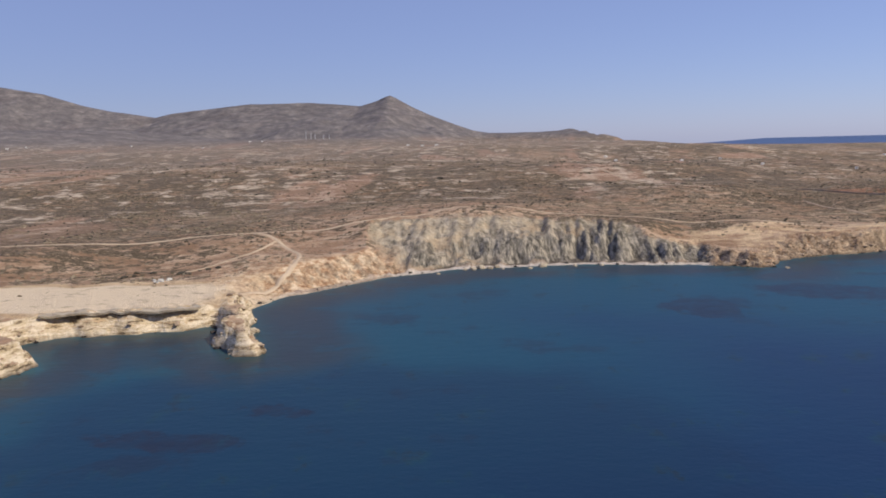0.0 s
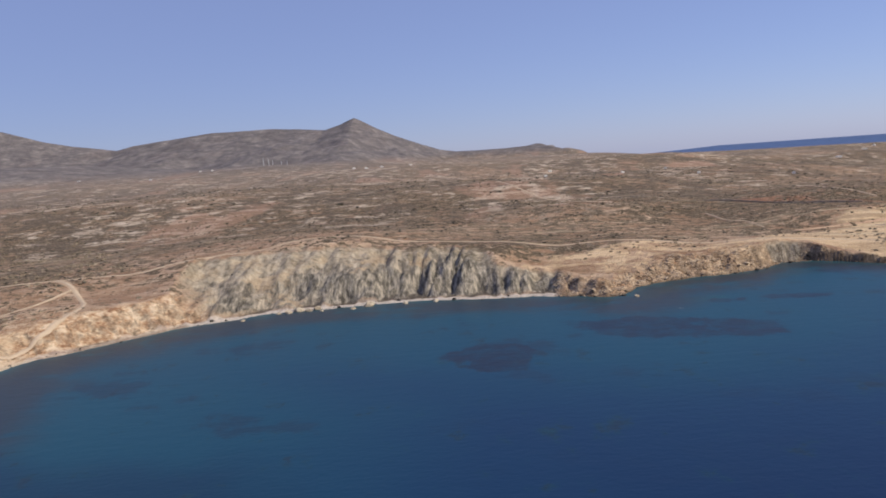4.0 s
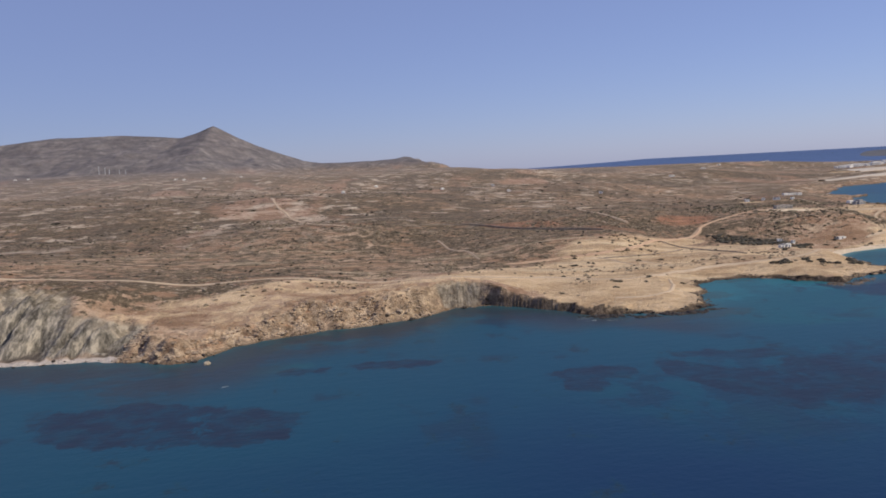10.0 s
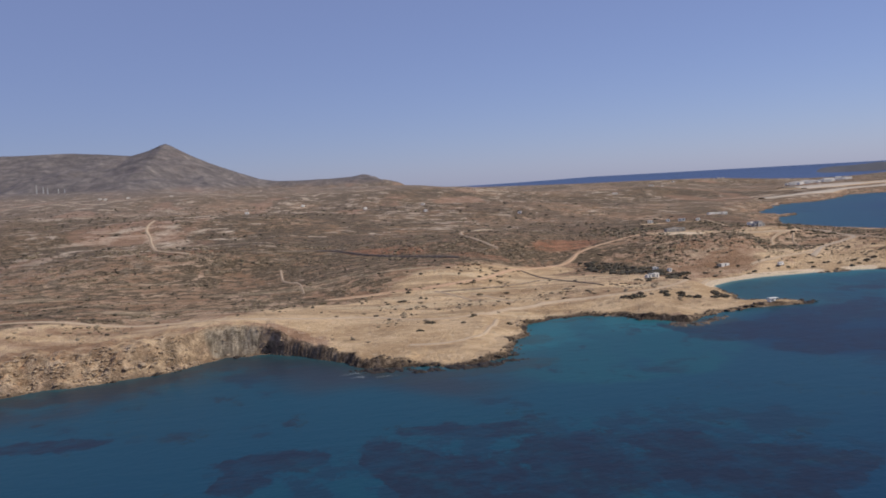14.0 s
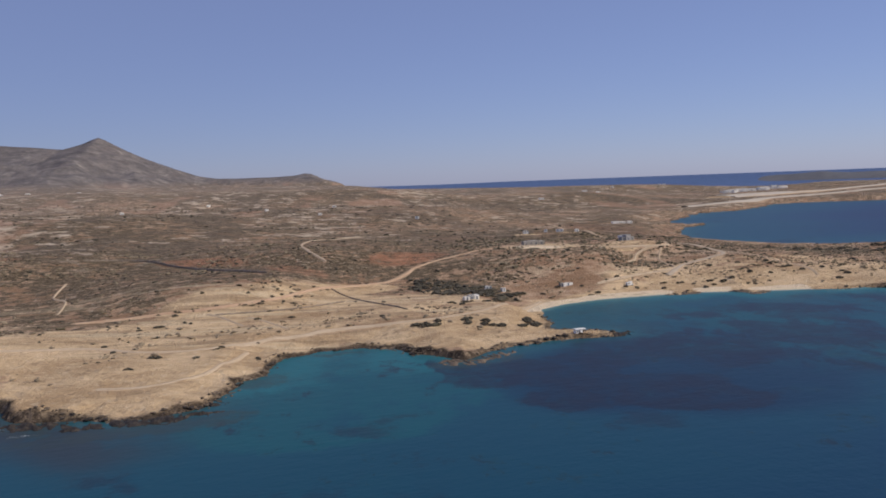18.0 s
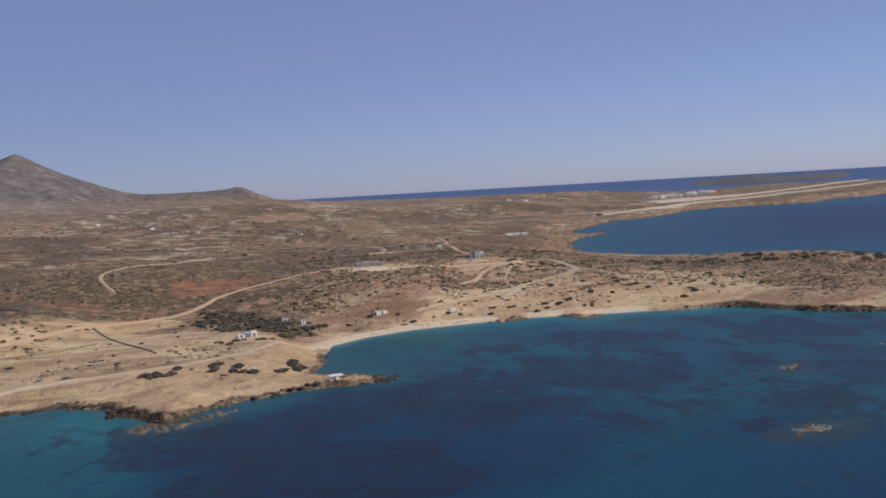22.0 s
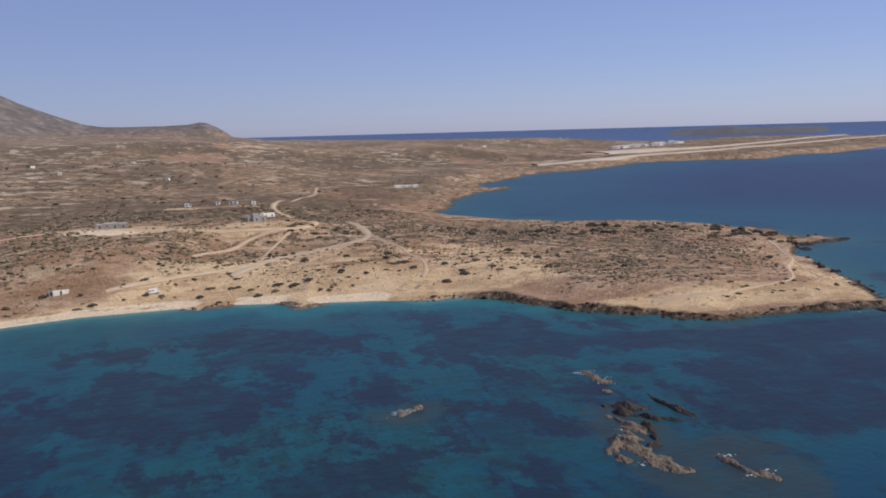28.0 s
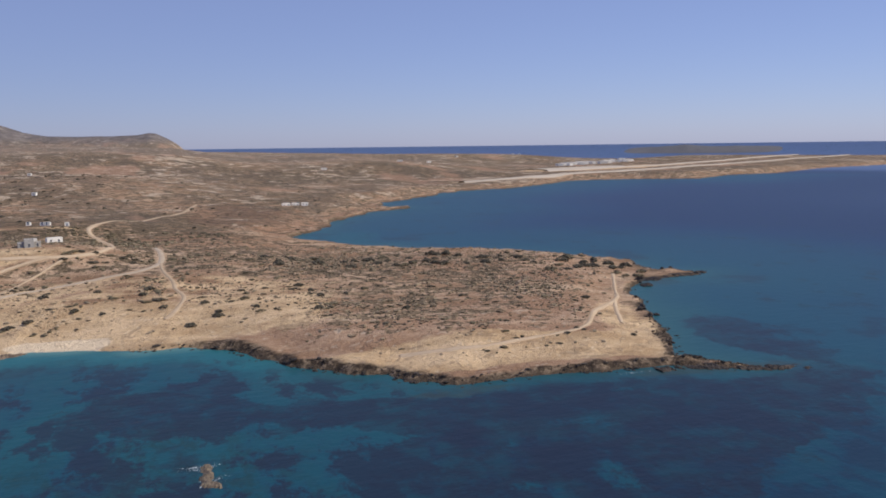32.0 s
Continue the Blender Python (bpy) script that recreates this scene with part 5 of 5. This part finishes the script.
# rubble round the sandy points
x, y, L, r, rng = scatter(16000, 440, 715, 555, 700, 17)
ok = (L[1] > -3) & (L[1] < 3.5 + 5 * fbm(x, y, 18, 3, 211)) & (L[4][:, 3] > 0.5)
wide = 0.2 + 0.9 * rng.uniform(0, 1, ok.sum()) ** 4
many("shore_rocks", BROWN_ROCK, x[ok], y[ok], np.maximum(L[0][ok], -0.3), wide, wide * 0.4, "dark broken rocks round the sandy points", "rocks", 0.4, 18)
x, y, L, r, rng = scatter(18000, 800, 1130, 596, 745, 19)
ok = (L[1] > -3) & (L[1] < 3.0 + 5 * fbm(x, y, 18, 3, 213)) & (L[4][:, 3] > 0.6)
wide = 0.2 + 0.9 * rng.uniform(0, 1, ok.sum()) ** 4
many("shore_rocks", REEF_ROCK, x[ok], y[ok], np.maximum(L[0][ok], -0.3), wide, wide * 0.4, "dark broken rocks along the cape", "rocks", 0.4, 20)
# slope rocks of the rocky coast
x, y, L, r, rng = scatter(60000, 195, 400, 530, 660, 15)
ok = (L[4][:, 3] > 1.3) & (L[2] < 0.99) & (L[1] > 0) & (r < 0.4)
wide = 0.25 + 0.95 * rng.uniform(0, 1, ok.sum()) ** 4
many("slope_rocks", TAN_ROCK, x[ok], y[ok], L[0][ok], wide, wide * 0.42, "tumbled tan rocks on the coastal slope", "rocks", 0.4, 16)


def bushes(n, x0, x1, y0, y1, seed, mat, size, label, dense, tall=0.45):
    x, y, L, r, rng = scatter(n, x0, x1, y0, y1, seed)
    clump = fbm(x, y, 38, 4, 201) * 0.5 + 0.5
    ok = (L[1] > 6) & (L[0] > 1.2) & (r < dense(x, y, L, clump)) & (on_sheet(GT, x, y) < 0.35)
    x, y, z = x[ok], y[ok], L[0][ok]
    wide = size[0] + (size[1] - size[0]) * rng.uniform(0, 1, len(x)) ** 2.5
    many("scrub", mat, x, y, z, wide, wide * tall, label, "scrub", 0.45, seed)


def off_sand(x, y):
    return 1 - np.clip(blob(x, y, -240, 425, 150, 56, 10) + 0.7 * blob(x, y, 480, 590, 60, 40, 0) + 0.6 * blob(x, y, 455, 650, 90, 30, -10), 0, 1) * 0.93


bushes(34000, -420, 760, 430, 1000, 21, STRAW, (0.5, 1.7), "low dry tufts of scrub on the plain", lambda x, y, L, c: ease(c, 0.42, 0.72) * off_sand(x, y) * ease(L[1], 6, 60) * (L[4][:, 2] < 2.5))
bushes(16000, -700, 900, 800, 1700, 22, STRAW, (0.8, 2.4), "grey-brown scrub on the inland plain", lambda x, y, L, c: ease(c, 0.45, 0.75) * (1 - 0.7 * (x > 660)), 0.28)
bushes(60000, 780, 1240, 640, 960, 23, STRAW, (0.4, 1.3), "low dry scrub on the cape", lambda x, y, L, c: (0.06 + 0.26 * ease(c, 0.42, 0.72)) * ease(L[1], 14, 50))
bushes(4800, 780, 1240, 640, 960, 24, OLIVE, (0.5, 1.7), "grey-green dune bushes", lambda x, y, L, c: (0.12 + 0.5 * ease(c, 0.45, 0.8)) * ease(L[1], 8, 25))
bushes(30000, -900, 1150, 960, 2000, 27, BRUSH, (0.8, 2.6), "dark scrub clumps on the inland plain", lambda x, y, L, c: (0.03 + 0.35 * ease(c, 0.5, 0.8)) * (1 - 0.6 * (x > 820)), 0.4)
bushes(9000, 930, 1200, 660, 900, 29, BRUSH, (0.3, 0.9), "small dark scrub on the stony cape", lambda x, y, L, c: (0.25 + 0.6 * ease(c, 0.4, 0.7)) * ease(L[1], 26, 50))
bushes(2500, -60, 200, 570, 710, 25, OLIVE, (0.5, 1.5), "small bushes on the eroded slope", lambda x, y, L, c: ease(c, 0.5, 0.8) * (L[2] > 0.4))
bushes(22000, -420, 760, 560, 1000, 26, BRUSH, (0.4, 1.5), "dark thorny bushes on the plain", lambda x, y, L, c: (0.10 + 0.9 * ease(c, 0.55, 0.82)) * off_sand(x, y) * ease(L[1], 20, 90) * (x < 690))

bushes(9000, 690, 960, 775, 1010, 33, OLIVE, (0.5, 1.9), "grey-brown scrub on the slope behind the beach", lambda x, y, L, c: (0.05 + 0.42 * ease(c, 0.45, 0.75)) * ease(y - x * 0.12, 680, 720))
bushes(5000, 690, 960, 775, 1010, 34, BRUSH, (0.4, 1.5), "dark scrub on the slope behind the beach", lambda x, y, L, c: (0.02 + 0.18 * ease(c, 0.5, 0.8)) * ease(y - x * 0.12, 680, 720))
bushes(800, 612, 702, 735, 812, 28, BRUSH, (1.0, 2.6), "dark thicket round the white houses", lambda x, y, L, c: blob(x, y, 656, 768, 34, 20, -38) * 0.8)

# foam
rng = np.random.RandomState(31)
spots = ((811, 499, 9, 4, 240), (858, 564, 5, 2, 70), (924, 579, 7, 2, 80), (904, 509, 4, 2, 24), (910, 531, 3, 2, 10), (857, 474, 7, 5, 200), (890, 486, 6, 4, 120), (926, 506, 4, 2, 60), (927, 495, 6, 2, 80), (926, 570, 5, 3, 60), (859, 566, 7, 1.6, 70), (1074, 610, 8, 1.2, 40), (1106, 610, 10, 2, 70), (253, 490, 2, 1, 36), (431, 563, 8, 2, 70), (445, 553, 7, 1.6, 50), (465, 554, 6, 1.6, 40), (433, 556, 9, 1.6, 40))
fx = np.concatenate([rng.normal(a, c / 2.8, n) for a, b, c, e, n in spots for n in (int(n * 1.2),)])
fy = np.concatenate([rng.normal(b, e / 2.8, n) for a, b, c, e, n in spots for n in (int(n * 1.2),)])
fw = 0.05 + 0.26 * rng.uniform(0, 1, len(fx)) ** 5
many("foam", FOAM, fx, fy, np.zeros(len(fx)), fw * 1.3, fw * 0.07, "white foam of small waves breaking on the reef", "foam", 0.45, 32, 0.4)


# ---- large shrubs ----
def shrub(seed, mat):
    """A wind-shaped shrub about 2 m across: twisted stems and a crown of many small clumps."""
    rng_ = random.Random(seed)
    root = new("shrub")
    bm = bmesh.new()
    for k in range(30):
        a, rr = rng_.uniform(0, 6.28), rng_.uniform(0, 1) ** 0.6
        p = Vector((math.cos(a) * rr * 1.05, math.sin(a) * rr * 0.8, 0.18 + (1 - rr * rr) * 0.42 + rng_.uniform(-0.1, 0.12)))
        made = bmesh.ops.create_icosphere(bm, subdivisions=1, radius=rng_.uniform(0.14, 0.3), matrix=Matrix.Translation(p))
        for v in made["verts"]:
            v.co += Vector((rng_.uniform(-1, 1), rng_.uniform(-1, 1), rng_.uniform(-1, 1))) * 0.07
    part("crown", bm, mat, root)
    bm = bmesh.new()
    for k in range(4):
        a = k * 1.6 + rng_.uniform(0, 1)
        bmesh.ops.create_cone(bm, cap_ends=True, segments=5, radius1=0.06, radius2=0.03, depth=0.6, matrix=Matrix.Translation((math.cos(a) * 0.15, math.sin(a) * 0.15, 0.1)) @ Euler((0.5 * math.sin(a), -0.5 * math.cos(a), 0)).to_matrix().to_4x4())
    part("stems", bm, STEM, root)
    return root


KINDS = [shrub(s, m) for s, m in ((1, BRUSH), (2, BRUSH), (3, OLIVE), (4, BRUSH))]
first = [True] * 4


def plant(x, y, wide, label, group):
    k = rnd.randrange(4)
    z = float(ground_z(x, y)[0])
    m = pose(x, y, z - 0.1, 0, 0, rnd.uniform(0, 360)) @ Matrix.Diagonal((wide / 2, wide / 2 * rnd.uniform(0.7, 1.0), wide / 2 * rnd.uniform(0.45, 0.8), 1))
    if first[k]:
        first[k], ob = False, KINDS[k]
    else:
        ob = copy_thing(KINDS[k], Matrix())
    ob.matrix_basis = m
    tagged(ob, label, "shrub", group)


def grove(n, cx, cy, rx, ry, turn, size, label, group):
    c, s = math.cos(radians(turn)), math.sin(radians(turn))
    done = 0
    for _ in range(n * 20):
        if done == n:
            break
        u, v = rnd.uniform(-1, 1) * rx, rnd.uniform(-1, 1) * ry
        x, y = cx + u * c - v * s, cy + u * s + v * c
        if float(on_sheet(GD, x, y)[0]) > 5:
            plant(x, y, rnd.uniform(*size), label, group)
            done += 1


grove(14, 650, 714, 16, 4, 8, (2.5, 4.5), "dark green shrub in front of the white house", "garden shrubs")
grove(52, 655, 768, 40, 20, -38, (3, 6.5), "dark green shrub beside the white houses", "garden shrubs")
grove(20, 638, 668, 34, 8, 0, (4, 8), "low dark shrub on the sandy point", "point shrubs")
grove(46, 1080, 848, 120, 26, -10, (4, 9), "dark wind-shaped shrub on the cape ridge", "cape shrubs")
grove(24, 1172, 806, 34, 26, -20, (4, 9), "dark wind-shaped shrub near the cape's end", "cape shrubs")
grove(40, 900, 766, 90, 30, -6, (2.5, 6), "dark shrub on the pale dunes", "dune shrubs")
grove(24, 1010, 760, 110, 44, -10, (2.5, 6), "dark shrub on the stony cape", "cape shrubs")
grove(16, 770, 765, 60, 14, 6, (2.5, 5), "dark shrub behind the beach", "beach shrubs")
grove(16, 880, 872, 24, 12, 0, (3, 6), "dark shrub beside the road", "roadside shrubs")
grove(12, 500, 640, 50, 14, 20, (2, 4), "low shrub on the sandy field", "field shrubs")
grove(16, 505, 729, 40, 1.6, 12, (2, 4), "low shrub in a row along the field bank", "bank shrubs")
grove(8, 545, 752, 28, 2, 38, (2, 3.5), "low shrub in a row along the field bank", "bank shrubs")
grove(10, 480, 705, 80, 16, 14, (2.5, 5), "shrub along the old field edge", "field shrubs")
grove(14, -190, 512, 40, 10, 5, (3, 6), "dark shrub round the quarry", "quarry shrubs")
grove(10, 1080, 660, 34, 22, -10, (2, 3.5), "low shrub on the cape's sandy end", "cape shrubs")

# ---- white quarry scar on the west plain ----
QUARRY = [rock_mesh("quarry_block", s, WHITE_ROCK, 0.8, 3) for s in (16, 17)]
for k, (x, y, size, h) in enumerate(((-183, 484, 6, 1.5), (-179, 488, 5, 1.2), (-188, 487, 4, 1.0), (-184, 479, 4, 0.7))):
    rock("quarry_block", QUARRY[k % 2], x, y, size, size * 0.7, h, 50 * k, "white quarried stone block beside dark bushes", "quarry blocks", float(ground_z(x, y)[0]))


# ---- dry-stone wall in the field: single stones on a packed core ----
def stone_wall(name, pts, label, high=1.1):
    line = smooth_line(pts, 2.2)
    root = new(name)
    x0, y0 = line[0]
    z0 = float(ground_z(x0, y0)[0])
    root.matrix_world = pose(x0, y0, z0)
    zs = ground_z(line[:, 0], line[:, 1])
    for k in range(len(line) - 1):
        a, b = Vector((*line[k], zs[k])), Vector((*line[k + 1], zs[k + 1]))
        mid = (a + b) / 2
        yaw = math.degrees(math.atan2(b.y - a.y, b.x - a.x))
        st = new("stone", WALL_STONES[k % 3])
        st.parent = root
        st.matrix_basis = pose(mid.x - x0, mid.y - y0, mid.z - z0 + high * 0.3, 0, 0, yaw) @ Matrix.Diagonal(((b - a).length * 0.62, 0.4, high * rnd.uniform(0.75, 1.05), 1))
    return tagged(root, label, "wall")


WALL_STONES = [rock_mesh("stone", s, STONE, 0.8, 2) for s in (11, 12, 13)]
stone_wall("field_wall", [(570, 772), (590, 736), (607, 703)], "dry-stone wall across the sandy field", 0.75)
stone_wall("field_wall", [(390, 925), (417, 928), (439, 917), (464, 875), (501, 827), (530, 797)], "long dark dry-stone wall beside red earth", 1.5)
stone_wall("field_wall", [(500, 716), (540, 724), (575, 742)], "low dry-stone wall along the field edge", 0.8)


# ---- overhanging cap rock along the western plateau ----
def cap_rock(pts, inset, label, seed):
    line = smooth_line(pts, 1.5)
    tan = np.gradient(line, axis=0)
    tan /= np.maximum(np.hypot(tan[:, 0], tan[:, 1]), 1e-6)[:, None]
    side = np.stack([-tan[:, 1], tan[:, 0]], 1)
    s = np.arange(len(line)) * 1.5
    edge = inset - 3.0 + 1.8 * fbm(s, s * 0, 14, 4, seed)
    back = line + side * (inset + 7)[:, None] if np.ndim(inset) else line + side * (inset + 7)
    lip = line + side * edge[:, None]
    top = ground_z(back[:, 0], back[:, 1])
    rows = [np.c_[back, top - 0.5], np.c_[back, top + 0.1], np.c_[lip, top + 0.25 + 0.2 * fbm(s, s * 0, 5, 2, seed + 2)], np.c_[lip + side * 0.3, top - 0.8 - 0.5 * np.abs(fbm(s, s * 0, 8, 3, seed + 1))], np.c_[back, top - 1.6]]
    v = np.stack(rows, 1)
    me = mesh_of("cap_rock", v.reshape(-1, 3), sheet(5, len(line)), PALE_ROCK, smooth=False)
    return tagged(new("cap_rock", me), label, "rock", kind="structure")


cap_rock([(-420, 262), (-270, 290), (-222, 298), (-198, 312)], 6.0, "overhanging pale cap rock along the cliff edge", 401)
cap_rock([(-205, 376), (-190, 383), (-172, 386), (-154, 386), (-138, 389), (-128, 396)], 6.0, "overhanging pale cap rock along the cliff edge", 405)


# ---- low dark headland beyond the airfield ----
def far_headland(pts, wide, label):
    line = smooth_line([p[:2] for p in pts], 15)
    s = np.linspace(0, 1, len(line))
    high = np.interp(s, np.linspace(0, 1, len(pts)), [p[2] for p in pts])
    across = np.linspace(-1, 1, 9)
    away = (line - np.array([470, 330])) / np.hypot(*(line - np.array([470, 330])).T)[:, None]
    q = line[:, None, :] + away[:, None, :] * (across * wide)[None, :, None]
    r = np.hypot(q[..., 0] - 470, q[..., 1] - 330)
    water = 80.0 * np.clip((r - 4300) / 690, 0, 1) ** 1.6
    h = high[:, None] * (1 - across[None] ** 2) * (0.72 + 0.55 * fbm(q[..., 0].ravel(), q[..., 1].ravel(), 210, 4, 411).reshape(r.shape)) - 2
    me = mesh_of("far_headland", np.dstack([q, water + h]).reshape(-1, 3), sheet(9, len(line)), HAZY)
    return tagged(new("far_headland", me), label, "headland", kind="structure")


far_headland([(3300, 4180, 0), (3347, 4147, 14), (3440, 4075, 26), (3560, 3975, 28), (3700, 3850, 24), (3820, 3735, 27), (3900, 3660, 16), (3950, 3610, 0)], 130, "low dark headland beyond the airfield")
